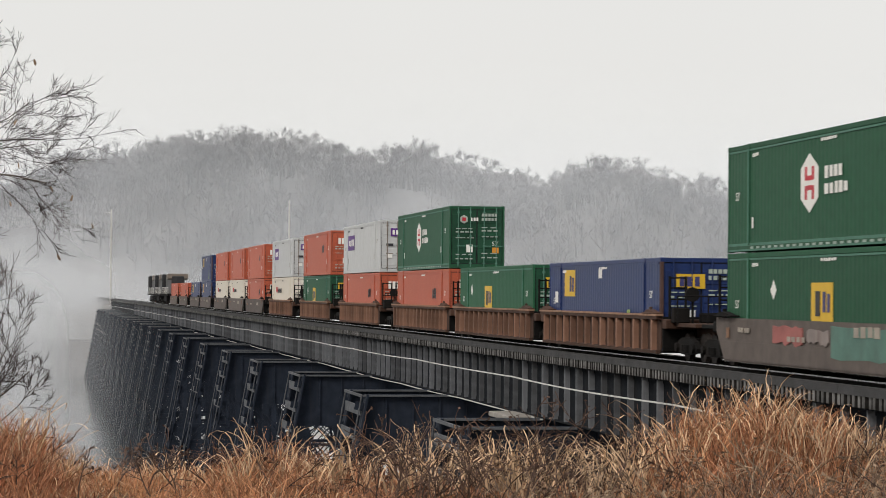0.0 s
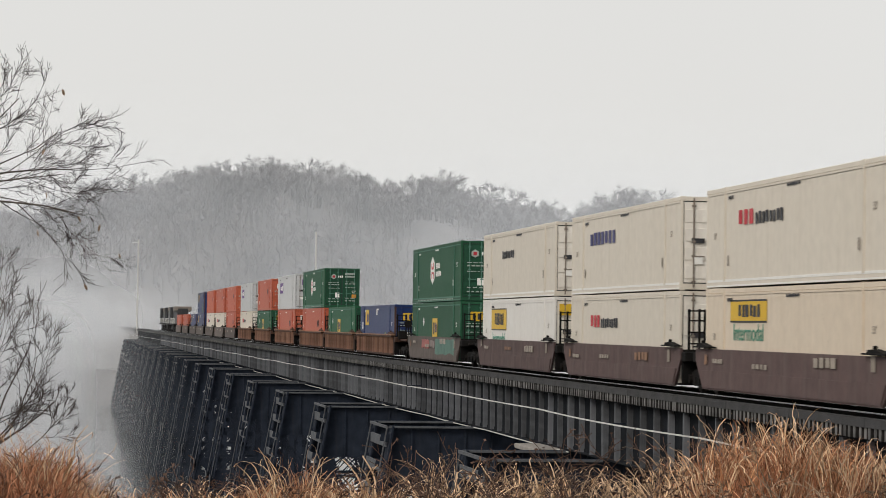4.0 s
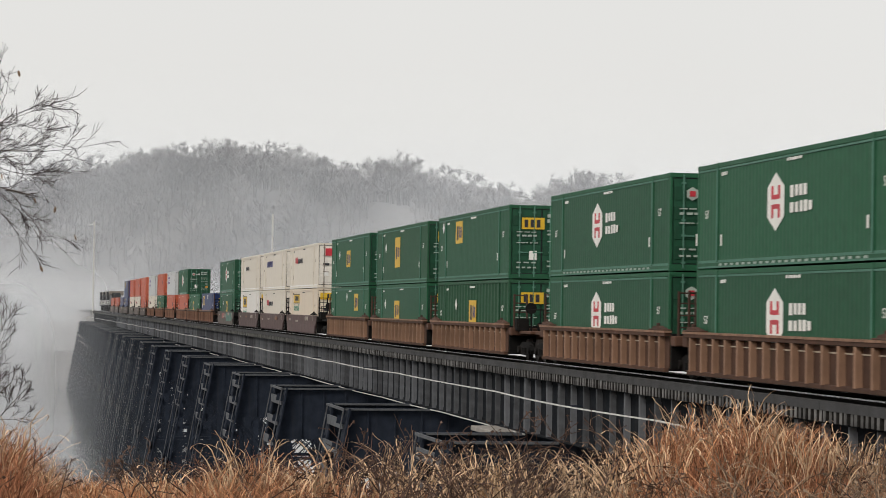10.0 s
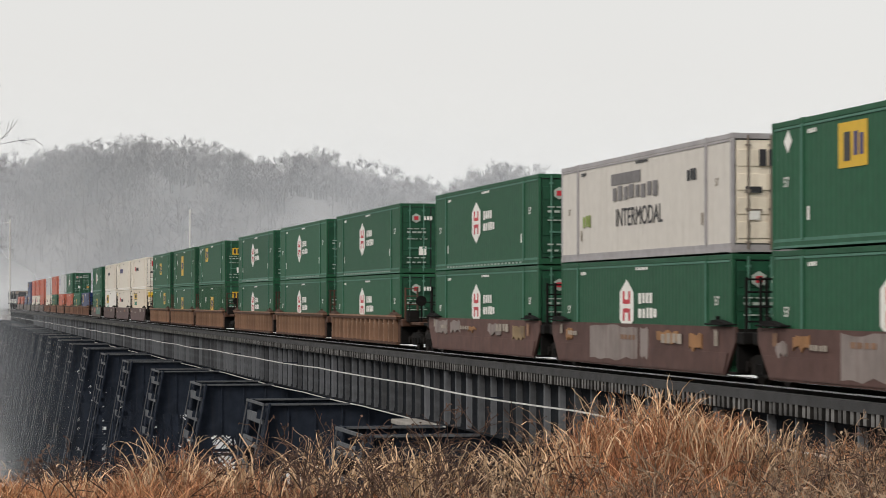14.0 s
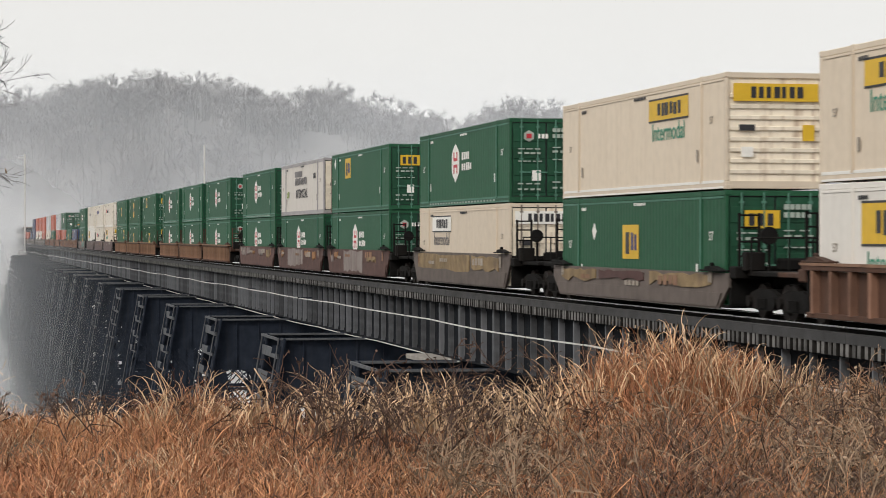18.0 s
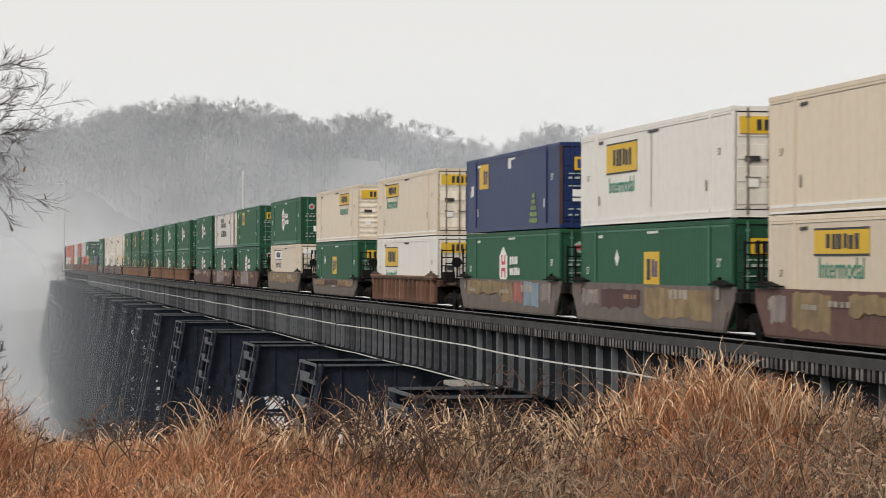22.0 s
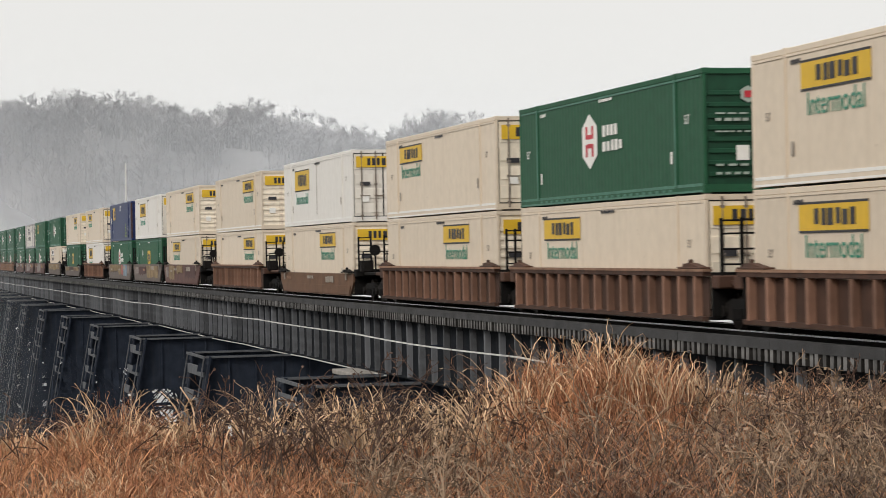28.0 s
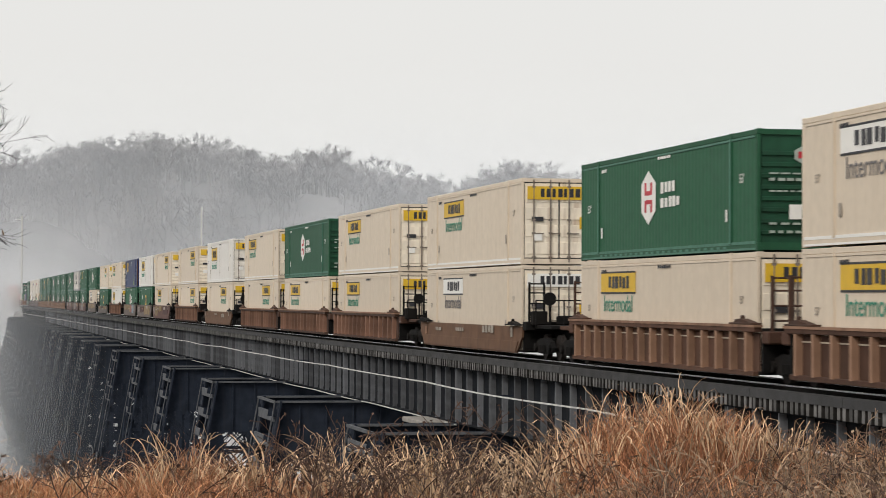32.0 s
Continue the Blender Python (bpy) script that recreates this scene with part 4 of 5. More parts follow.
def well_car(kind, s, paint, far_truck, near_truck, near_reach, far_reach, brake=False):
    kinds = {"ribbed": "ribbed brown steel well car of the freight train", "tub": "smooth-sided stained steel well car of the freight train", "low": "low smooth-sided rusty steel well car of the freight train"}
    top_z = LOW_SILL if kind == "low" else SILL
    c = thing("well_car", kinds[kind], "freight car", group="well cars of the freight train")
    side = mesh_of(kind, ribbed_side if kind == "ribbed" else lambda b: tub_side(b, top_z))
    for turn in (0, 180):
        wall = put("side_sill", side, paint, c, turn=(0, 0, turn))
        if kind == "ribbed":
            # ribs wear the paler, lit copy of the paint over the shade-dark web
            rib = mesh_of("rib", lambda b: prism_rib(b))
            for i in range(15):
                if i == 0 and paint == OCHRE:
                    # added pale bar in place of light showing through slots in the side
                    put("slot_lip", mesh_of("slot_lip", lambda b: box(b, -1.395, -1.368, -7.85, 7.85, SILL - 0.33, SILL - 0.30)), SIGN_PALE_TAN, wall, "pale bar for light through slots under the sill")
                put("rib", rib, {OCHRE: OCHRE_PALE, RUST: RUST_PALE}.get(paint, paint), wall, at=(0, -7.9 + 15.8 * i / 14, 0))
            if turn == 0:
                put("top_chord", mesh_of("chord", lambda b: box(b, -1.57, -1.34, -8.6, 8.6, SILL - 0.03, SILL + 0.03)), OCHRE_PALE if paint in (OCHRE, RUST) else paint, c, "sill top, faded and paled as lit")
    put("well_floor", mesh_of(("floor", top_z), lambda b: well_floor(b, top_z)), DIRTY, c)
    for sy, reach in ((-1, near_reach), (1, far_reach)):
        put("end_platform", mesh_of(("deck", sy, reach), lambda b: deck_end(b, sy, reach)), paint if kind == "ribbed" else DIRTY, c)
        for sx in (-1, 1):
            put("grab_iron", mesh_of(("hoop", sx), lambda b: hoop(b, sx)), RUST if paint == OCHRE else DIRTY, c, at=(0, sy * 9.0, 0))
    for y in (-8.5, 6.8):
        put("corner_rack", mesh_of("rack", rack), RUST if kind == "ribbed" else DIRTY, c, at=(0, y, top_z - SILL), turn=(0, 0, 0))
    if near_truck:
        truck(c, -near_reach + (0.0 if near_reach < 9.7 else 1.15))
    if far_truck:
        truck(c, far_reach - (0.0 if far_reach < 9.7 else 1.15))
    if brake:
        put("brake_wheel_stand", mesh_of("brake", wheel_stand), DIRTY, c)
    for k, (y0, y1, z0, z1, hue) in enumerate(SPRAYED.get(s, ())):
        rng, n = random.Random(k + int(s * 7)), 9
        ys = [y0 + (y1 - y0) * i / n for i in range(n + 1)]
        top = [(y, min(top_z - 0.01, z1 - rng.uniform(0.0, 0.09))) for y in ys]
        low = [(y, z0 + rng.uniform(0.0, 0.16)) for y in ys]
        put("sprayed_panel", mesh_of(("spray", s, k), lambda b: prism(b, top + low[::-1], -1.4645 - 0.001 * k, -1.4315)), SPRAY[hue], c, "faded sprayed paint over the sill")
    if kind != "ribbed":
        rng = random.Random(int(abs(s)))
        for k, (y, wide, high) in enumerate(((-4.6, 1.9, 0.26), (rng.uniform(-1, 2), 1.5, 0.13), (rng.uniform(4, 6), 1.1, 0.13), (7.3, 0.3, 0.3), (-7.5, 0.3, 0.4))):
            z0 = 0.68 * top_z + rng.uniform(-0.12, 0.1)
            put("stencil", mesh_of(("mark", s, k), lambda b: bars(b, -1.468, y, y + wide, z0, z0 + high, 4, k, 0.008)), rng.choice((SIGN_GREYED, SIGN_GREYED, OCHRE_PALE)), c)["kind"] = "stuff"
    return rides(c, s, 0.0)


def prism_rib(b):
    prism(b, [(-0.075, WELL_LOW + 0.1), (0.075, WELL_LOW + 0.1), (0.075, SILL - 0.138), (-0.075, SILL - 0.138)], -1.54, -1.371)


SPRAY = {
    "grey": material("pale grey sprayed paint", (0.235, 0.20, 0.19), 0.75, scale=1.1, vary=0.35, dirt=0.7, dirt_colour=(0.12, 0.075, 0.065), streak=True, spots=0.5),
    "ochre": material("ochre sprayed paint", (0.25, 0.18, 0.10), 0.75, scale=1.6, vary=0.5, dirt=0.7, dirt_colour=(0.11, 0.075, 0.06), spots=0.6),
    "orange": material("orange sprayed paint", (0.30, 0.155, 0.07), 0.7, scale=1.5, vary=0.4, dirt=0.7, dirt_colour=(0.2, 0.1, 0.06)),
    "mint": material("mint sprayed paint", (0.10, 0.19, 0.16), 0.7, scale=1.2, vary=0.35, dirt=0.5, dirt_colour=(0.08, 0.10, 0.09)),
    "blue": material("faded blue sprayed paint", (0.20, 0.27, 0.33), 0.7, scale=1.2, vary=0.35, dirt=0.5, dirt_colour=(0.13, 0.10, 0.10)),
    "pink": material("faded red sprayed paint", (0.34, 0.12, 0.11), 0.7, scale=1.2, vary=0.35, dirt=0.5, dirt_colour=(0.15, 0.09, 0.08)),
    "dark": material("dark red sprayed paint", (0.085, 0.045, 0.042), 0.75, scale=1.2, vary=0.35, dirt=0.5, dirt_colour=(0.06, 0.04, 0.04)),
}
# sprayed patches by car: from, to along the car, lower and upper edge, colour
SPRAYED = {
    324.0: ((-7.2, -1.2, 0.45, 1.30, "mint"), (1.0, 3.4, 0.7, 1.25, "pink"), (-1.0, 0.6, 0.75, 1.2, "grey")),
    116.1: ((5.2, 7.4, 0.75, 1.32, "grey"), (3.0, 4.6, 0.8, 1.3, "grey"), (0.4, 1.6, 0.85, 1.1, "orange"), (-3.5, -1.6, 0.8, 1.25, "grey"), (-6.8, -5.2, 0.7, 1.2, "ochre")),
    97.1: ((-0.6, 4.2, 0.32, 1.34, "grey"), (-1.6, -0.9, 0.4, 1.3, "grey"), (-4.2, -2.4, 0.85, 1.25, "orange"), (-6.2, -5.2, 0.7, 1.2, "orange"), (6.2, 6.9, 0.8, 1.2, "orange")),
    78.1: ((-2.0, 3.4, 0.28, 1.34, "grey"), (5.3, 6.3, 0.85, 1.25, "orange"), (6.7, 7.4, 0.7, 1.1, "grey"), (-5.4, -3.2, 0.8, 1.1, "ochre")),
    54.9: ((-2.2, 7.6, 0.62, 1.34, "ochre"), (-7.0, -2.6, 0.72, 1.3, "ochre")),
    31.4: ((-7.4, -2.0, 0.66, 1.05, "ochre"), (-1.4, 3.2, 0.72, 1.05, "dark"), (3.6, 7.6, 0.62, 1.04, "ochre")),
    -14.0: ((0.6, 7.0, 0.72, 1.33, "ochre"), (-1.4, 0.4, 0.5, 1.3, "ochre"), (-3.0, -1.6, 0.5, 1.3, "pink"), (-5.6, -3.2, 0.4, 1.33, "blue"), (-7.4, -5.9, 0.6, 1.3, "grey")),
    -33.1: ((-6.8, -0.2, 0.38, 1.33, "ochre"), (0.4, 4.8, 0.55, 1.25, "dark"), (5.2, 7.2, 0.6, 1.2, "grey")),
    -52.2: ((3.2, 5.8, 0.35, 1.33, "ochre"), (-0.8, 2.0, 0.75, 1.33, "ochre"), (-6.9, -2.2, 0.5, 1.33, "dark"), (6.3, 7.4, 0.5, 1.25, "grey")),
}

# the train's units from the front: s, car, paint, pack place, lower box, upper box
FIRST, MID, LAST, ONE = "first", "mid", "last", "one"
UNITS = [
    (606.8, "tub", TUB_GREY, FIRST, ("orange",), None), (584.3, "tub", TUB_GREY, LAST, ("orange",), None),
    (560.8, "tub", TUB_GREY, FIRST, ("blue",), None), (541.6, "tub", TUB_GREY, MID, ("blue",), ("blue",)), (518.8, "tub", TUB_GREY, LAST, ("cream",), ("orange",)),
    (498.8, "tub", TUB_GREY, FIRST, ("cream",), ("orange",)), (478.7, "tub", TUB_GREY, LAST, ("orange",), ("orange",)),
    (455.3, "ribbed", RUST, ONE, ("cream",), ("grey",)), (431.8, "ribbed", RUST, ONE, ("emp",), ("orange",)), (408.8, "ribbed", RUST, ONE, ("orange",), ("grey",)),
    (385.8, "ribbed", RUST, FIRST, ("orange",), ("hub",)), (366.6, "ribbed", RUST, MID, ("emp",), None), (347.4, "ribbed", RUST, LAST, ("blue",), None),
    (324.0, "tub", TUB_GREY, FIRST, ("emp", -0.05), ("hub",)), (301.5, "tub", PURPLE, FIRST, ("jbw", 4.0), ("cream", 3)), (282.2, "tub", PURPLE, MID, ("cream", 1), ("cream", 2)), (263.0, "tub", PURPLE, LAST, ("jb", 3.6), ("cream", 4)),
    (239.7, "ribbed", OCHRE, FIRST, ("emp", -3.05), ("emp", 0.45)), (220.6, "ribbed", OCHRE, MID, ("emp", 1.0), ("old", 1.0)), (201.4, "ribbed", OCHRE, LAST, ("ribbed", -0.55), ("emp", 2.85)),
    (177.8, "ribbed", OCHRE, FIRST, ("hub",), ("hub",)), (158.7, "ribbed", OCHRE, MID, ("hub",), ("hub",)), (139.5, "ribbed", OCHRE, LAST, ("hub",), ("hub",)),
    (116.1, "tub", TUB_RED, FIRST, ("hub",), ("hub",)), (97.1, "tub", TUB_RED, MID, ("hub",), ("plain",)), (78.1, "tub", TUB_RED, LAST, ("hub",), ("emp", 3.1)),
    (54.9, "tub", TUB_GREY, ONE, ("jb", 3.6, "door", True), ("hub",)), (31.4, "low", TUB_GREY, ONE, ("emp", 0.4), ("jb", -3.2, "rib")), (8.7, "ribbed", RUST, ONE, ("jbw", 3.75), ("jb", 3.6)),
    (-14.0, "tub", TUB_GREY, FIRST, ("hub",), ("blue",)), (-33.1, "tub", TUB_GREY, MID, ("emp", -0.4), ("jbw", 3.0)), (-52.2, "tub", TUB_RED, LAST, ("jb", 2.95), ("jb", -3.85, "rib")),
    (-75.5, "ribbed", RUST, ONE, ("jb", -3.8, "rib"), ("jb", -3.85, "rib")), (-98.5, "low", TUB_ORANGE, ONE, ("jb", -2.6, "rib"), ("jbw", 3.3)),
    (-121.4, "ribbed", RUST, FIRST, ("jb", -2.7, "rib"), ("jb", 3.9)), (-140.4, "ribbed", RUST, MID, ("jb", 3.8), ("hub", 0, "rib")), (-159.7, "ribbed", RUST, LAST, ("jb", 3.65), ("jb", 3.4)),
    (-182.1, "low", TUB_ORANGE, ONE, ("jb", 3.05, "door", True), ("jb", 2.95)), (-206.0, "ribbed", OCHRE, FIRST, ("jb", 4.0), ("hub", 0, "rib")), (-225.2, "ribbed", OCHRE, MID, ("jb", 3.9), ("jb", 3.9, "door", True)), (-244.4, "ribbed", OCHRE, LAST, ("jb", 3.9), ("jb", 3.9)),
]
BOX_LOW = 0.23
for i, (s, kind, paint, place, lower, upper) in enumerate(UNITS):
    near_reach = 9.6 if place in (FIRST, MID) else 11.4
    far_reach = 9.6 if place in (MID, LAST) else 11.4
    well_car(kind, s, paint, place in (FIRST, ONE), True, near_reach, far_reach, place in (LAST, ONE))
    for spec, z in ((lower, BOX_LOW), (upper, BOX_LOW + H + 0.02)):
        if spec:
            container(spec[0], s, z, spec[2] if len(spec) > 2 else "door", spec[1] if len(spec) > 1 else 1.2, len(spec) > 3, z < 1)


def locomotive(s):
    c = thing("locomotive", "black diesel locomotive at the head of the train", "locomotive", group="locomotives of the freight train")
    bm = bmesh.new()
    box(bm, -1.5, 1.5, -11, 11, 1.35, 1.6, 0.03)
    box(bm, -1.35, 1.35, -4.5, 3.5, 0.5, 1.3, 0.1)
    part("frame", bm, DIRTY, c)
    bm = bmesh.new()
    box(bm, -0.95, 0.95, -10.2, 6.0, 1.62, 4.3, 0.15)
    part("long_hood", bm, LOCO, c)
    bm = bmesh.new()
    prism(bm, [(-10.1, 3.9), (-6.4, 3.7), (-6.4, 4.5), (-10.1, 4.6)], -1.5, 1.5)
    part("radiator", bm, ROD, c, "grey flared radiator hood")
    bm = bmesh.new()
    box(bm, -1.5, 1.5, 6.02, 8.6, 1.62, 4.6, 0.12)
    part("cab", bm, LOCO, c)
    bm = bmesh.new()
    box(bm, -0.9, 0.9, 8.62, 10.4, 1.62, 3.0, 0.2)
    part("nose", bm, LOCO, c)
    bm = bmesh.new()
    for y in [-10.8 + 2.4 * k for k in range(8)]:
        for x in (-1.48, 1.48):
            drum(bm, (x, y, 1.6), (x, y, 2.6), 0.025, 5)
    for x in (-1.48, 1.48):
        drum(bm, (x, -10.8, 2.58), (x, 6.0, 2.58), 0.025, 5)
    part("handrail", bm, SIGN_WHITE, c)
    for y in (-7.6, 7.6):
        truck(c, y - 0.9), truck(c, y + 0.9)
    return rides(c, s, 0.0)


for s in (631.3, 654.0, 676.7):
    locomotive(s)


# ---- trees ----
def grow(rng, start, way, length, radius, depth, out, bend=0.25, fork=(3, 5), shrink=0.62, up=0.12, spread=0.75, coarse=False):
    """One limb with its side branches, as polylines with radii."""
    n = (1, 2, 3, 3)[depth] if coarse else 5 if depth > 1 else 3
    p, d = Vector(start), Vector(way).normalized()
    pts, rad = [p.copy()], [radius]
    for i in range(n):
        d = (d + Vector((rng.gauss(0, bend), rng.gauss(0, bend), rng.gauss(0, bend) + up)) * 0.5).normalized()
        p = p + d * (length / n)
        pts.append(p.copy())
        rad.append(radius * (1 - 0.62 * (i + 1) / n))
    out.append((pts, rad, depth))
    if depth <= 0:
        return
    for k in range(rng.randint(*fork)):
        f = rng.uniform(0.3, 1.0)
        i = min(n - 1, int(f * n))
        q = pts[i].lerp(pts[i + 1], f * n - i)
        dirn = (pts[i + 1] - pts[i]).normalized()
        side = Vector((rng.gauss(0, 1), rng.gauss(0, 1), rng.gauss(0, 0.7)))
        side = (side - dirn * side.dot(dirn)).normalized()
        w = (dirn + side * rng.uniform(0.6, 1.2) * spread).normalized()
        grow(rng, q, w, length * shrink * rng.uniform(0.75, 1.15), rad[i] * 0.62, depth - 1, out, bend, fork, shrink, up, spread, coarse)


def tubes(lines, thin, sides=(5, 3)):
    verts, faces = [], []
    for pts, rad, depth in lines:
        k = sides[0] if depth > 2 else sides[1]
        base = len(verts)
        for i, p in enumerate(pts):
            d = (pts[min(i + 1, len(pts) - 1)] - pts[max(i - 1, 0)]).normalized()
            a = d.cross(Vector((0.3, 0.2, 1))).normalized()
            b = d.cross(a)
            r = max(rad[i], thin)
            for j in range(k):
                t = 2 * math.pi * j / k
                verts.append(p + (a * math.cos(t) + b * math.sin(t)) * r)
        for i in range(len(pts) - 1):
            for j in range(k if k > 2 else 1):
                faces.append((base + i * k + j, base + i * k + (j + 1) % k, base + (i + 1) * k + (j + 1) % k, base + (i + 1) * k + j))
    return verts, faces


# near bare tree at the water's edge, its crown reaching out over the bank
def near_tree(name, seed, base, trunk, limbs, label, thin, depth, leaves=0, **kw):
    rng = random.Random(seed)
    ob = thing(name, label, "tree", at=base)
    out = []
    for start, way, length, radius in limbs:
        grow(rng, start, way, length, radius, depth, out, **kw)
    stem = [o for o in out if o[2] == depth] + [trunk]
    crown = [o for o in out if o[2] < depth]
    from_arrays("trunk", *tubes(stem, thin, (8, 8)), BARK, ob, smooth=True)
    from_arrays("crown", *tubes(crown, thin), TWIG, ob)
    if leaves:
        tips = [o[0][-1] for o in crown if o[2] == 0]
        for p in rng.sample(tips, leaves):
            bm = bmesh.new()
            m = Matrix.Translation(p - Vector((0, 0, 0.06))) @ Euler((rng.uniform(-0.5, 0.5), rng.uniform(-0.5, 0.5), rng.uniform(0, 6))).to_matrix().to_4x4() @ Matrix.Diagonal((0.03, 0.015, 0.07, 1))
            bmesh.ops.create_icosphere(bm, subdivisions=1, radius=1, matrix=m)
            part("withered_leaf", bm, DEAD_LEAF, ob)


def aim(az, el, d):
    a, e = radians(az), radians(el)
    return Vector((d * math.sin(a), d * math.cos(a), 1.87 + d * math.tan(e)))


def tree_by_limbs(name, seed, root, ends, label, d, radius, thin, depth, leaves=0, reach=0.72, **kw):
    base = root.copy()
    base.z = float(height(np.array(base.x), np.array(base.y)))
    top = aim(root_az(root), max(e[1] for e in ends) + 0.2, d) - base
    trunk = ([top * f + Vector((0.12 * math.sin(7 * f), 0.1 * math.sin(5 * f), 0)) for f in (0, 0.25, 0.5, 0.75, 1)], [radius * q for q in (1, 0.85, 0.7, 0.5, 0.3)], 9)
    limbs = []
    for az0, el0, az1, el1, r in ends:
        a, b = aim(az0, el0, d), aim(az1, el1, d)
        limbs.append((a - base, b - a, (b - a).length * reach, r))
    near_tree(name, seed, base, trunk, limbs, label, thin, depth, leaves, **kw)


def root_az(p):
    return math.degrees(math.atan2(p.x, p.y))


tree_by_limbs("bare_tree", 5, aim(-4.6, 0, 46.0),
              [(-3.6, 3.0, 1.2, 2.50, 0.030), (-3.6, 3.2, 1.1, 2.95, 0.028), (-3.4, 3.1, 0.95, 3.70, 0.020), (-3.4, 2.7, 0.65, 4.35, 0.022), (-3.3, 3.0, 0.05, 4.95, 0.022), (-3.3, 3.6, -0.55, 5.30, 0.020), (-2.4, 3.0, 0.55, 2.45, 0.014), (-2.2, 3.3, 0.35, 3.25, 0.014)],
              "bare dark tree with fine spreading twigs on the bank", 46.0, 0.2, 0.0042, 3, 9, reach=0.80, fork=(5, 6), up=0.08, shrink=0.46, bend=0.26, spread=0.8)
tree_by_limbs("bare_shrub", 9, aim(-2.4, 0, 36.0),
              [(-2.3, -3.5, 0.9, -2.1, 0.020), (-2.2, -3.3, 0.15, -0.2, 0.018), (-2.3, -3.0, -0.55, 0.75, 0.018), (-2.4, -2.4, -1.0, 1.5, 0.018), (-1.6, -3.0, 0.55, -0.6, 0.014), (-2.3, -3.4, 0.4, -1.3, 0.016), (-1.9, -2.6, -0.5, 1.2, 0.014), (-1.0, -3.2, 0.85, -1.7, 0.010)],
              "bare shrubby tree with upright twigs on the bank", 36.0, 0.07, 0.0034, 3, 0, reach=0.76, fork=(5, 6), up=0.16, shrink=0.46, bend=0.24, spread=0.75)


# woods on the far hill
def wood_variant(seed, tall, boughs, depth, fork=(3, 4), thin=0.07, sides=3, clear=0.3):
    """A bare fan of steep boughs on a straight stem."""
    rng = random.Random(seed)
    out = []
    lean = Vector((rng.uniform(-0.08, 0.08), rng.uniform(-0.08, 0.08), 1))
    pts = [lean * (tall * f) + Vector((rng.gauss(0, 0.15), rng.gauss(0, 0.15), 0)) * (f * 3) for f in (0, 0.2, 0.4, 0.6, 0.78, 0.9)]
    stem = [(pts, [0.42, 0.36, 0.30, 0.22, 0.13, 0.06], 4)]
    for k in range(boughs):
        f = clear + (0.92 - clear) * (k + rng.random()) / boughs
        i = min(4, int(f * 5))
        a = k * 2.4 + rng.uniform(-0.5, 0.5)
        w = Vector((math.cos(a), math.sin(a), rng.uniform(0.5, 1.3)))
        grow(rng, pts[i].lerp(pts[i + 1], f * 5 - i), w, tall * rng.uniform(0.34, 0.46) * (1.2 - 0.62 * f), 0.19 * (1.15 - 0.6 * f), depth, out, bend=0.2, fork=fork, shrink=0.52, up=0.10, spread=0.7, coarse=True)
    return [tuple(np.array(q) for q in tubes(stem, 0.05, (5, 5))), tuple(np.array(q) for q in tubes(out, thin, (sides, sides)))]


VARIANTS = [wood_variant(40 + i, 16.5 + 1.3 * (i % 4), 9 + i % 3, 3, (5, 6), 0.030, 3, 0.30 + 0.06 * (i % 3)) for i in range(8)]
THIN_VARIANTS = [wood_variant(60 + i, 15 + 1.2 * (i % 4), 11, 2, (4, 5), 0.06, 2, 0.12) for i in range(6)]
VARIANT_MESH = []
for pair in VARIANTS:
    VARIANT_MESH.append([])
    for v, f in pair:
        me = bpy.data.meshes.new("wood")
        me.from_pydata(v.tolist(), [], f.tolist())
        VARIANT_MESH[-1].append(me)

rng = random.Random(77)
first = None
for k in range(112):
    az = -1.8 + 18.6 * (k + rng.uniform(-0.4, 0.4)) / 112
    r = RIDGE_R - rng.uniform(-8, 14)
    x, y = r * math.sin(radians(az)), r * math.cos(radians(az))
    t = thing("tree", "tall bare grey tree on the skyline of the hill", "tree", at=(x, y, float(height(np.array(x), np.array(y))) - 0.2), group="trees along the ridge")
    pair = VARIANT_MESH[(k * 5 + k // 8) % 8]
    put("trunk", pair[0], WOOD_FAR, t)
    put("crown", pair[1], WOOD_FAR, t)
    q = rng.uniform(0.72, 1.16)
    t.scale = (q * 1.1, q * 1.1, q)
    t.rotation_euler = (0, 0, rng.uniform(0, 6.28))


# a few pale-barked trees stand out on the slope
for k in range(22):
    az, r = rng.uniform(-0.5, 15.5), RIDGE_R - rng.uniform(8, 70)
    x, y = r * math.sin(radians(az)), r * math.cos(radians(az))
    t = thing("tree", "pale-barked bare tree on the wooded slope", "tree", at=(x, y, float(height(np.array(x), np.array(y))) - 0.2), group="pale trees on the slope")
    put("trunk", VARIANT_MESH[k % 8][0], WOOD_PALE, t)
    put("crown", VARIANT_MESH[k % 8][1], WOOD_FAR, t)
    q = rng.uniform(0.75, 1.0)
    t.scale, t.rotation_euler = (q * 0.9, q * 0.9, q), (0, 0, rng.uniform(0, 6.28))


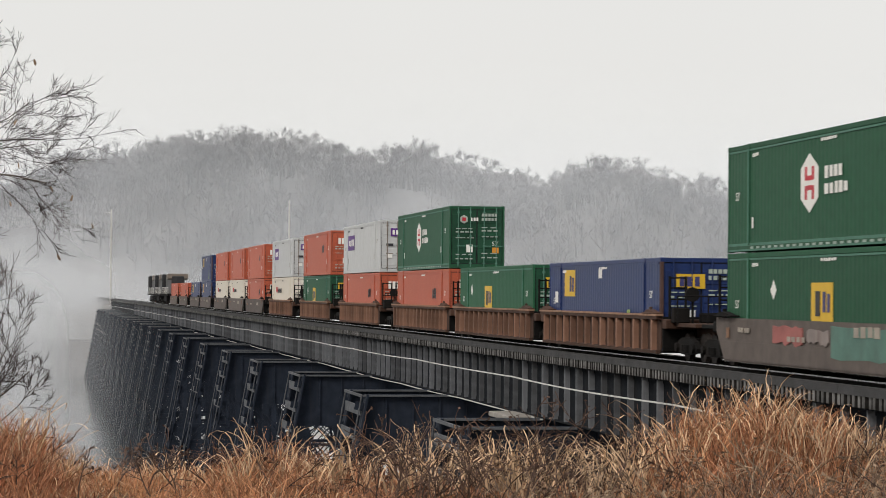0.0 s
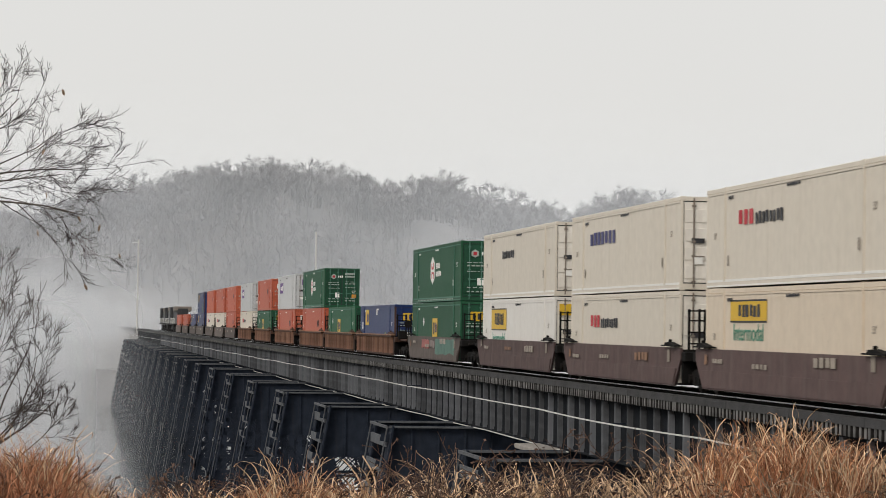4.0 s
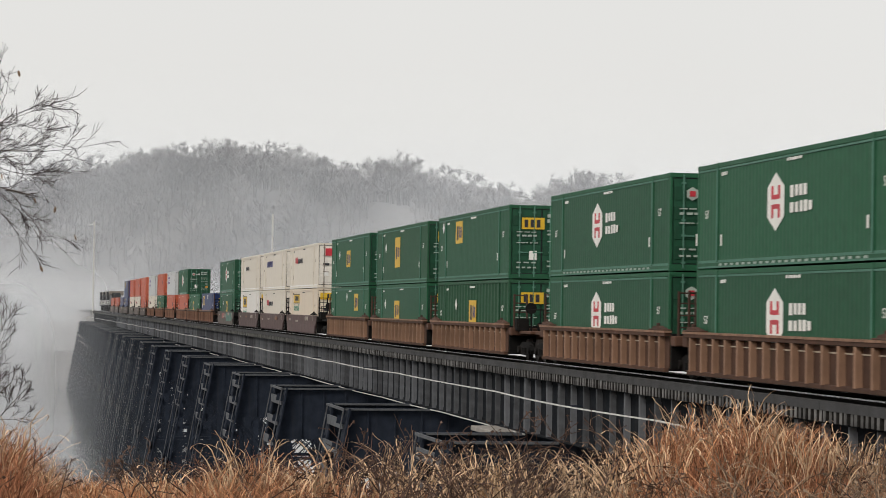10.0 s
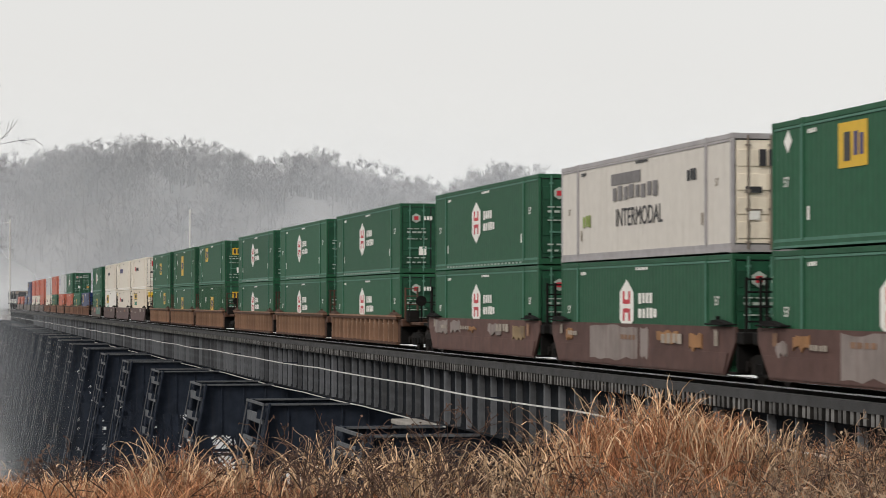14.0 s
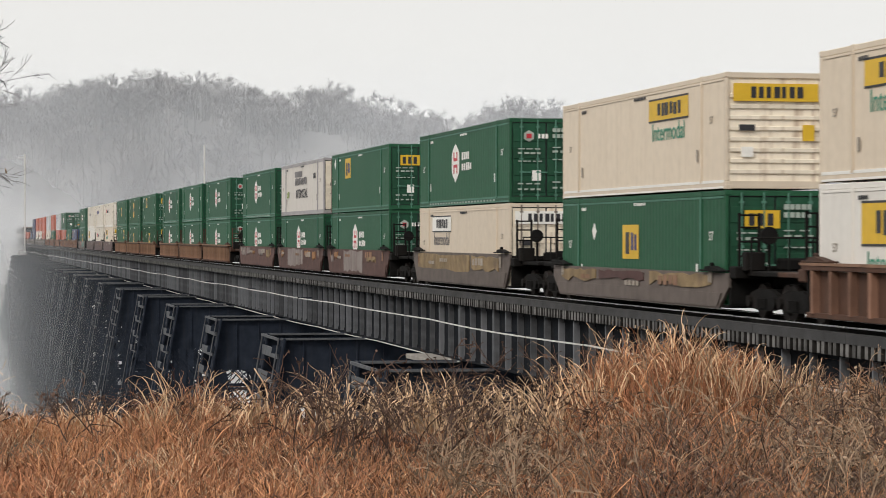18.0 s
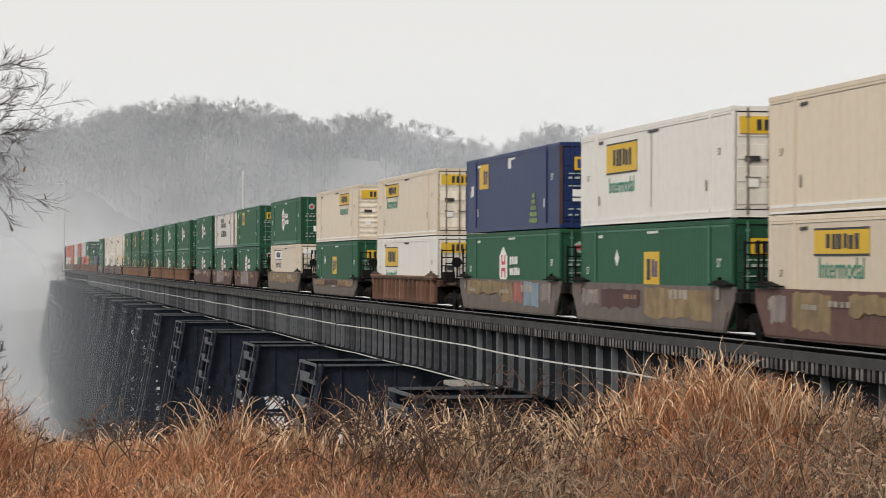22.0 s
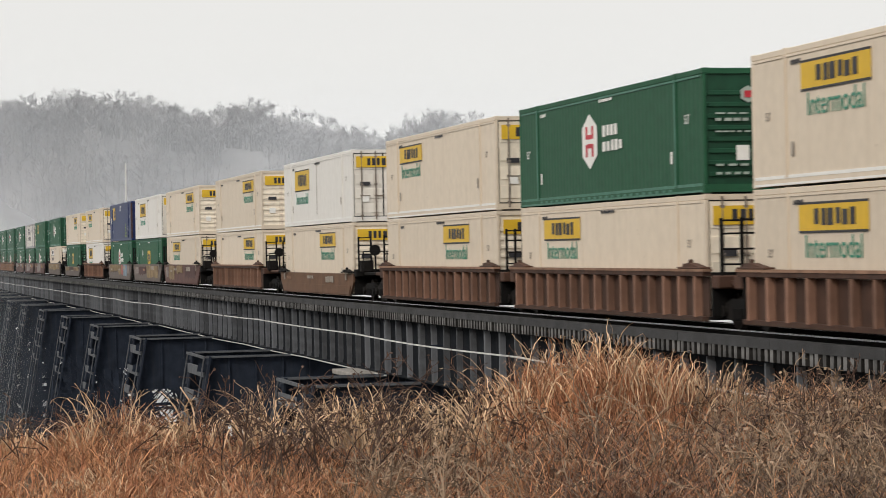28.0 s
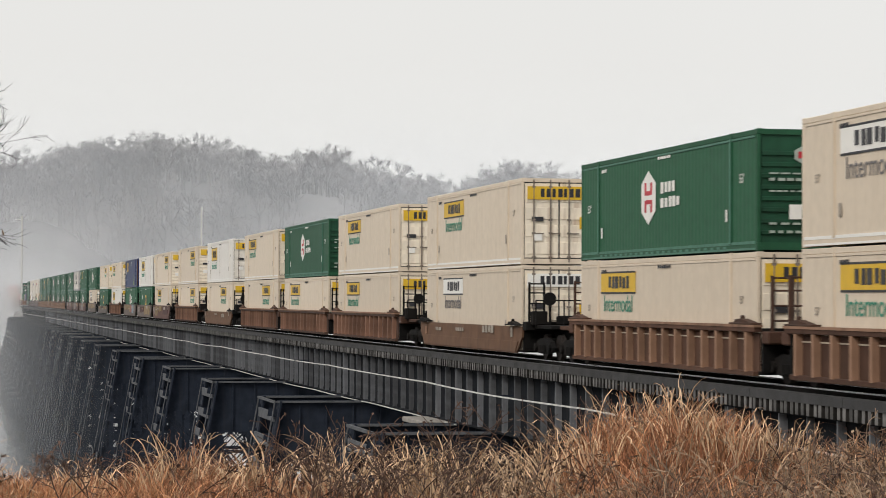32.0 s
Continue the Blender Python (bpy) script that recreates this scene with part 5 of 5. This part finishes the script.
def woods(count, seed):
    """The wooded slope below the ridge."""
    rng = np.random.default_rng(seed)
    V, F, base = [], [], 0
    for k in range(count):
        az, r = rng.uniform(-3.0, 18.5), RIDGE_R + 12 - 195 * rng.uniform(0, 1) ** 1.25
        brush = k % 5 < 2
        if brush:
            r = RIDGE_R + rng.uniform(-20, 50)
        x, y = r * math.sin(radians(az)), r * math.cos(radians(az))
        if az < 6.5 and r < 1030 - 9 * max(0.0, az) + rng.uniform(-12, 12):
            continue
        z = float(height(np.array(x), np.array(y)))
        a, q = rng.uniform(0, 6.28), rng.uniform(0.3, 0.62) if brush else rng.uniform(0.72, 1.08)
        for v, f in THIN_VARIANTS[k % 6]:
            v = v * (q * 1.2, q * 1.2, q)
            c, s = math.cos(a), math.sin(a)
            V.append(np.stack([v[:, 0] * c - v[:, 1] * s + x, v[:, 0] * s + v[:, 1] * c + y, v[:, 2] + z], -1))
            F.append(f + base)
            base += len(v)
    me = bpy.data.meshes.new("woods")
    verts, faces = np.concatenate(V), np.concatenate(F)
    me.vertices.add(len(verts))
    me.vertices.foreach_set("co", verts.ravel().astype(np.float32))
    me.loops.add(faces.size)
    me.loops.foreach_set("vertex_index", faces.ravel().astype(np.int32))
    me.polygons.add(len(faces))
    me.polygons.foreach_set("loop_start", np.arange(0, faces.size, 4, dtype=np.int32))
    me.update(calc_edges=True)
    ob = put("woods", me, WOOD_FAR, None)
    tagged(ob, "bare grey winter woods covering the far hill", "woods", kind="stuff")


woods(1350, 3)


# poles beyond the river
def utility_pole(az, el, d, arm):
    top = aim(az, el, d)
    z = float(height(np.array(top.x), np.array(top.y)))
    p = thing("utility_pole", "tall pale utility pole beyond the viaduct", "pole", at=(top.x, top.y, z))
    bm = bmesh.new()
    drum(bm, (0, 0, -0.2), (0, 0, top.z - z), 0.24, 8)
    part("pole", bm, POLE, p)
    bm = bmesh.new()
    box(bm, -arm, 0.4, -0.1, 0.1, top.z - z - 1.1, top.z - z - 0.9)
    part("arm", bm, POLE, p)


utility_pole(1.66, 1.94, 640.0, 1.6)
utility_pole(5.86, 2.19, 690.0, 0.5)


# ---- dry grass and bramble on the bank ----
CREST = ((-4, -2.2), (-1.08, -2.3), (-0.1, -2.4), (0.63, -3.35), (1.4, -4.0), (2.21, -4.3), (3.28, -4.2), (4.2, -3.3), (4.81, -2.75), (5.6, -2.5), (6.79, -3.05), (8.52, -3.4), (10.29, -3.25), (12.16, -3.4), (13.91, -3.4), (14.85, -2.75), (15.67, -2.05), (16.6, -1.78), (17.6, -1.85), (18.4, -2.15), (19.2, -2.55), (20.61, -2.75), (21.54, -2.45), (23.74, -2.56), (30, -2.4))


def crest(az):
    return np.interp(az, [a for a, b in CREST], [b for a, b in CREST])


def blades(name, count, seed, mat, near, far, wide, lean, tall, label, az0=-4.0, az1=27.0, drop=0.0, seg=6, droop=0.5, vig=(0.55, 1.08), curl=0.6, neck=(0.55, 0.85), flare=1.2, taper=0.8, broken=0.45, thin=0.0):
    """Dry blades as bent, folded ribbons, tallest along the crest of the bank."""
    rng = np.random.default_rng(seed)
    tufts = max(1, count // 22)
    taz, td = rng.uniform(az0, az1, tufts), near + (far - near) * rng.uniform(0, 1, tufts) ** 0.8
    which = rng.integers(0, tufts, count)
    ox, oy = rng.normal(0, 0.11, count), rng.normal(0, 0.11, count)
    x, y = (td * np.sin(np.radians(taz)))[which] + ox, (td * np.cos(np.radians(taz)))[which] + oy
    d, az = np.hypot(x, y), np.degrees(np.arctan2(x, y))
    vigour = rng.uniform(vig[0], vig[1], tufts)[which]
    z = height(x, y) - 0.03
    top = 1.87 + d * np.tan(np.radians(crest(az) - drop - 0.36 * np.maximum(0, 20.0 - d)))
    h = np.clip(top - z, 0.34, 1.7) * rng.uniform(tall[0], tall[1], count) * vigour
    h *= 1 - thin * np.clip((az - 7.5) / 1.5, 0, 1) * np.clip((14.6 - az) / 1.2, 0, 1) * np.clip((d - 15.5) / 2.0, 0, 1)
    turn = np.arctan2(oy, ox) + rng.normal(0, 0.7, count) + rng.normal(0, 0.5, tufts)[which]
    bend = np.abs(rng.normal(0, lean, count)) + 0.06 + flare * np.hypot(ox, oy)
    face = rng.uniform(0, np.pi, count)
    w = wide * rng.uniform(0.5, 1.3, count)
    ts = 1 - (1 - np.linspace(0, 1, seg + 1)) ** 1.5
    phase, beat = rng.uniform(0, 6.28, count), rng.uniform(1.0, 2.2, count)
    V = np.zeros((count, seg + 1, 2, 3))
    hook = 3.3 * curl * rng.uniform(0.03, 1.0, count)
    neck = rng.uniform(*neck, count)
    snap = np.where(rng.uniform(0, 1, count) < broken, rng.uniform(0.3, 0.85, count), 2.0)
    fall, slope = rng.uniform(0, 6.28, count), rng.uniform(-0.8, 0.35, count)
    for i, t in enumerate(ts):
        t, over = np.minimum(t, snap), np.maximum(t - snap, 0) * 0.9
        k = hook * np.clip((t - neck) / (1 - neck), 0, 1)
        out = h * (bend * np.minimum(t, neck + 0.1) ** 2.0 + (1 - neck) * (1 - np.cos(k)) / hook)
        up = h * (np.minimum(t, neck) + (1 - neck) * np.sin(k) / hook - droop * np.clip(bend, 0, 1.3) * t ** 3.2 * 0.6)
        sway = h * 0.06 * t * np.sin(phase + 6.28 * beat * t)
        px, py, pz = x + np.cos(turn) * out - np.sin(turn) * sway, y + np.sin(turn) * out + np.cos(turn) * sway, z + up + 0.4 * sway
        px, py, pz = px + h * over * np.cos(fall), py + h * over * np.sin(fall), pz + h * over * slope
        t = ts[i]
        hw = w * (1 - taper * t ** 2) / 2
        for k, sgn in enumerate((-1, 1)):
            V[:, i, k, 0] = px + sgn * hw * np.cos(face)
            V[:, i, k, 1] = py + sgn * hw * np.sin(face)
            V[:, i, k, 2] = pz
    n = 2 * (seg + 1)
    one = np.array([(2 * i, 2 * i + 1, 2 * i + 3, 2 * i + 2) for i in range(seg)])
    faces = (one[None] + (np.arange(count) * n)[:, None, None]).reshape(-1, 4)
    me = bpy.data.meshes.new(name)
    me.vertices.add(count * n)
    me.vertices.foreach_set("co", V.ravel().astype(np.float32))
    me.loops.add(faces.size)
    me.loops.foreach_set("vertex_index", faces.ravel().astype(np.int32))
    me.polygons.add(len(faces))
    me.polygons.foreach_set("loop_start", np.arange(0, faces.size, 4, dtype=np.int32))
    me.update(calc_edges=True)
    tagged(put(name, me, mat, None), label, "grass", kind="stuff")


blades("dry_grass", 21000, 1, STRAW, 12.5, 22.5, 0.0085, 0.7, (0.5, 1.05), "tall dry straw-brown grass on the bank", drop=0.12, droop=0.6, seg=7, curl=0.8, broken=0.55, thin=0.45)
blades("russet_sedge", 24000, 2, STRAW_RED, 12.5, 22.5, 0.0085, 0.65, (0.45, 1.0), "russet dead sedge on the bank", drop=0.2, curl=0.7, az1=20.5, broken=0.5, thin=0.35)
blades("bleached_grass", 6500, 3, STRAW_PALE, 13.0, 22.0, 0.009, 0.9, (0.45, 1.0), "bleached arching grass stems on the bank", droop=0.9, drop=0.1, seg=8, curl=1.0, broken=0.6, thin=0.4)
blades("tall_clump", 1300, 14, STRAW, 18.6, 20.8, 0.011, 0.07, (0.5, 1.0), "dense clump of upright straw-brown grass", az0=14.8, az1=19.0, vig=(0.6, 1.08), seg=9, curl=1.1, neck=(0.62, 0.86), flare=0.4, taper=0.4, broken=0.12)
blades("tall_clump", 5400, 4, STRAW_RED, 18.6, 20.8, 0.011, 0.06, (0.5, 0.96), "dense clump of upright red-brown grass", az0=14.8, az1=19.0, vig=(0.6, 1.06), seg=9, curl=1.0, neck=(0.66, 0.9), flare=0.4, broken=0.12)
blades("clump_heads", 420, 5, STRAW_PALE, 18.6, 20.8, 0.013, 0.10, (0.82, 1.06), "pale curled heads of the grass clump", az0=15.0, az1=19.8, droop=0.3, seg=10, vig=(0.85, 1.06), curl=1.15, neck=(0.78, 0.9), flare=0.6, taper=0.35, broken=0.0)
blades("tan_tangle", 12000, 15, STRAW_DULL, 13.5, 21.5, 0.008, 0.9, (0.45, 1.0), "tangled dull tan stems beside the grass clump", az0=19.0, az1=27.0, droop=0.6, seg=8, curl=1.0, broken=0.7)
blades("dark_mat", 9000, 17, BRAMBLE, 12.8, 17.5, 0.010, 1.0, (0.5, 1.0), "dark tangle of dead stems low before the clump", az0=16.0, az1=27.0, droop=0.8, seg=7, curl=1.0, broken=0.8)
blades("matted_stems", 6500, 16, STRAW_DULL, 12.8, 18.0, 0.008, 1.2, (0.5, 0.95), "low mat of dull tan stems before the clump", az0=11.0, az1=27.0, droop=0.8, seg=8, curl=1.0, broken=0.8)
blades("curled_reeds", 700, 7, STRAW_PALE, 18.5, 21.5, 0.013, 0.35, (0.75, 1.15), "curled bleached reeds among dark brambles", az0=7.0, az1=15.2, droop=0.4, seg=10, drop=-0.30, curl=1.15, neck=(0.74, 0.9), taper=0.35, broken=0.1)
blades("curled_reeds", 900, 8, STRAW_PALE, 18.0, 21.5, 0.012, 0.35, (0.75, 1.12), "curled bleached reeds on the bank", az0=-3.0, az1=7.0, droop=0.4, seg=10, curl=1.15, drop=-0.1, neck=(0.74, 0.9), taper=0.35, broken=0.15)
blades("dark_stubble", 14000, 6, BRAMBLE, 12.5, 22.0, 0.010, 0.7, (0.3, 0.85), "dark brown matted dead stems low in the grass", az0=6.5, drop=0.3, broken=0.6)


def thicket(name, seed, count, az0, az1, d0, d1, label, mat=BRAMBLE, over=0.1, under=0.9, leafy=0.4):
    """Arching canes with short side twigs and a few withered leaves."""
    rng = random.Random(seed)
    out = []
    for k in range(count):
        az, d = rng.uniform(az0, az1), rng.uniform(d0, d1)
        x, y = d * math.sin(radians(az)), d * math.cos(radians(az))
        z = float(height(np.array(x), np.array(y)))
        top = 1.87 + d * math.tan(radians(float(crest(az)) + over - (over + under) * rng.random() ** 0.7 - 0.36 * max(0, 20.0 - d))) - z
        a = rng.uniform(0, 6.28)
        w = Vector((math.cos(a) * 0.55, math.sin(a) * 0.55, 1))
        grow(rng, (x, y, z), w, max(0.45, top * 1.02), 0.008, 2, out, bend=0.32, fork=(2, 4), shrink=0.38, up=-0.12, spread=1.0)
    v, f = tubes(out, 0.0032, (4, 3))
    for pts, rad, depth in out:
        if depth == 0 and rng.random() < leafy:
            p, n = pts[-1], len(v)
            a, b = Vector((rng.gauss(0, 1), rng.gauss(0, 1), rng.gauss(0, 1))).normalized() * 0.020, Vector((rng.gauss(0, 1), rng.gauss(0, 1), rng.gauss(0, 1))).normalized() * 0.014
            v += [p - b, p + a, p + b, p - a]
            f.append((n, n + 1, n + 2, n + 3))
    ob = from_arrays(name, v, f, mat)
    tagged(ob, label, "bramble" if name == "bramble" else "weeds", kind="stuff")


thicket("bramble", 21, 115, 7.5, 15.2, 17.0, 21.5, "tangled dark bramble canes among the grass", over=0.65)
thicket("dead_weeds", 31, 26, 7.5, 14.8, 18.5, 21.5, "tall dry weed stalks above the grass", BRAMBLE, over=1.25, under=-0.3, leafy=0.8)
blades("left_clump", 4200, 9, STRAW_RED, 17.0, 21.0, 0.011, 0.3, (0.6, 1.02), "reddish clump of dead sedge on the bank", az0=-4.0, az1=0.35, vig=(0.8, 1.08), broken=0.3)
thicket("bramble", 22, 110, 19.6, 27.0, 15.5, 21.0, "tangled brown bramble canes beside the grass clump", over=0.15)
thicket("bramble", 25, 80, 19.6, 27.0, 15.5, 21.0, "pale arching canes beside the grass clump", STRAW_DULL, over=0.2)
thicket("bramble", 23, 30, -3.0, 6.0, 17.0, 21.0, "thin brown canes among the grass", over=0.3)
thicket("bramble", 24, 130, 11.0, 27.0, 13.0, 18.0, "low mat of tangled brown canes", STRAW_DULL, over=0.1)


# ---- mist over the river ----
def mist_sheet(name, size, at, turn, axis, a0, a1, z0, z1, dense, scale, label, wide=1.0, top=None, soft=None, tone=(0.62, 0.64, 0.67)):
    """A thin veil of mist; its thickness rises along axis and falls away upward and at its ends."""
    m = bpy.data.materials.new(name)
    m.use_nodes = True
    n, l = m.node_tree.nodes, m.node_tree.links
    n.remove(n["Principled BSDF"])
    out = n["Material Output"]
    co = n.new("ShaderNodeTexCoord")
    sep = n.new("ShaderNodeSeparateXYZ")
    l.new(co.outputs["Object"], sep.inputs["Vector"])

    def ramp(src, lo, hi, v0, v1):
        r = n.new("ShaderNodeMapRange")
        r.interpolation_type = "SMOOTHSTEP"
        for i, v in zip(("From Min", "From Max", "To Min", "To Max"), (lo, hi, v0, v1)):
            r.inputs[i].default_value = v
        l.new(src, r.inputs["Value"])
        return r.outputs["Result"]

    def times(a, b):
        q = n.new("ShaderNodeMath")
        q.operation, q.use_clamp = "MULTIPLY", True
        l.new(a, q.inputs[0])
        if isinstance(b, float):
            q.inputs[1].default_value = b
        else:
            l.new(b, q.inputs[1])
        return q.outputs[0]

    noi = n.new("ShaderNodeTexNoise")
    noi.inputs["Scale"].default_value, noi.inputs["Detail"].default_value, noi.inputs["Roughness"].default_value = scale, 4, 0.5
    stretch = n.new("ShaderNodeMapping")
    stretch.inputs["Scale"].default_value = (wide, 1, 1)
    l.new(co.outputs["Object"], stretch.inputs["Vector"])
    l.new(stretch.outputs["Vector"], noi.inputs["Vector"])
    fac = times(ramp(sep.outputs["X"], a0, a1, 0.0, 1.0), ramp(sep.outputs["Z"], z0, z1, 1.0, axis))
    fac = times(fac, ramp(noi.outputs["Fac"], 0.2, 0.75, 0.62, 1.15))
    if top:
        fac = times(fac, ramp(sep.outputs["Z"], top[0], top[1], 1.0, 0.0))
    if soft:
        fac = times(fac, ramp(sep.outputs["X"], soft[0], soft[1], 1.0, 0.0))
    fac = times(fac, dense)
    lift, sink = n.new("ShaderNodeCombineXYZ"), n.new("ShaderNodeCombineXYZ")
    lift.inputs["Z"].default_value, sink.inputs["Z"].default_value = 1.0, -1.0
    clear, veil, pale, mix = n.new("ShaderNodeBsdfTransparent"), n.new("ShaderNodeBsdfDiffuse"), n.new("ShaderNodeBsdfTranslucent"), n.new("ShaderNodeMixShader")
    both = n.new("ShaderNodeAddShader")
    veil.inputs["Color"].default_value = pale.inputs["Color"].default_value = (*tone, 1)
    l.new(lift.outputs[0], veil.inputs["Normal"]), l.new(sink.outputs[0], pale.inputs["Normal"])
    l.new(veil.outputs[0], both.inputs[0]), l.new(pale.outputs[0], both.inputs[1])
    l.new(fac, mix.inputs["Fac"])
    l.new(clear.outputs[0], mix.inputs[1]), l.new(both.outputs[0], mix.inputs[2])
    l.new(mix.outputs[0], out.inputs["Surface"])
    bm = bmesh.new()
    (x0, x1), (q0, q1) = size
    vs = [bm.verts.new(p) for p in ((x0, 0, q0), (x1, 0, q0), (x1, 0, q1), (x0, 0, q1))]
    bm.faces.new(vs)
    ob = part(name, bm, m, None)
    ob.visible_shadow = False
    ob.matrix_basis = pose(*at, 0, 0, turn)
    return tagged(ob, label, "mist", kind="stuff")


# banks of mist beside the viaduct, thickening towards the far shore
BANKS = ((190.0, 8.0, 14.3, 0.10), (265.0, 8.0, 14.3, 0.13), (345.0, 2.0, 12.0, 0.62))
bank_mist = [mist_sheet("river_mist", ((-140, 14.4), (-20, 26)), (0.0, y, 0), 0, 0.0, -400, -300, -4, 11, thick, 0.035, "pale mist drifting beside the viaduct", soft=(a, b), tone=(0.58, 0.60, 0.63)) for y, a, b, thick in BANKS]
mist_sheet("river_mist", ((0, 620), (-21, 2.4)), (34.0, 30.0, 0), 90, 0.0, -20, -10, 0.6, 2.2, 0.9, 0.05, "white mist over the river beyond the viaduct", wide=0.1, tone=(0.80, 0.81, 0.83))
SHORES = ((655.0, 2.0, 50.0, 0.55), (690.0, 12.0, 96.0, 0.135))
far_mist = [mist_sheet("river_mist", ((-220, 110), (-20, 44)), (0.0, y, 0), 0, 0.12, -400, -300, 3, 30, thick, 0.03, "white mist at the far bank", soft=(a, b), top=(20, 43), tone=(0.68, 0.69, 0.71)) for y, a, b, thick in SHORES]
low_mist = [mist_sheet("valley_mist", ((-300, 500), (-25, 95)), (0.0, y, 0), 0, fall, -2000, -1900, 0, hi, thick, grain, "grey morning haze before the wooded hill", top=(38, 76), tone=(0.84, 0.88, 0.94))
            for y, fall, hi, thick, grain in ((725.0, 0.80, 22, 0.138, 0.015), (785.0, 0.85, 24, 0.138, 0.012), (850.0, 0.90, 26, 0.138, 0.011))]


# ---- ties, last of the structure ----
tie = mesh_of("tie", lambda b: box(b, -1.52, 1.52, -0.1, 0.1, GIRDER_TOP + 0.004, -0.285, 0.012))
# Ends show weathered end grain; other faces take the shade-darkened timber.
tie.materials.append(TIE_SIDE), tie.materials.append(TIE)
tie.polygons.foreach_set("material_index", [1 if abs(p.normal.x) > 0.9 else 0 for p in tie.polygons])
rng = random.Random(12)
for i in range(300):
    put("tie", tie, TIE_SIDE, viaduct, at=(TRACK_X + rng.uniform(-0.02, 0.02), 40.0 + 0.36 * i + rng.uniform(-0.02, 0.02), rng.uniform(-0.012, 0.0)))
bm = bmesh.new()
for i in range(-250, 2200):
    if not 0 <= i < 300:
        y = 40.0 + 0.36 * i
        box(bm, TRACK_X - 1.52, TRACK_X + 1.52, y - 0.105, y + 0.105, GIRDER_TOP + 0.004, -0.285)
tagged(part("ties", bm, TIE_FAR, viaduct), kind="stuff")


def motions():
    for ob, s, z in MOVERS:
        walk(ob, [(t, pose(TRACK_X, s + start_s(t) + SURGE.get(t, 0.0), z)) for t in range(33)])
    for k, veil in enumerate(bank_mist):
        y = BANKS[k][0]
        walk(veil, [(0, pose(-3.6, y, 0)), (14, pose(-2.2, y, 0)), (18, pose(-0.2, y, 0.8)), (26, pose(0.0, y, 1.0)), (32, pose(-0.8, y, 1.5))])
    for k, veil in enumerate(far_mist):
        y = SHORES[k][0]
        walk(veil, [(0, pose(-10, y, -2)), (14, pose(-4, y, 0)), (20, pose(8, y, 2.0)), (32, pose(14, y, 2.0))])
    for k, veil in enumerate(low_mist):
        y = (725.0, 785.0, 850.0)[k]
        walk(veil, [(0, pose(0, y, 0)), (32, pose(14 - 5 * k, y, 1.5))])


motions()
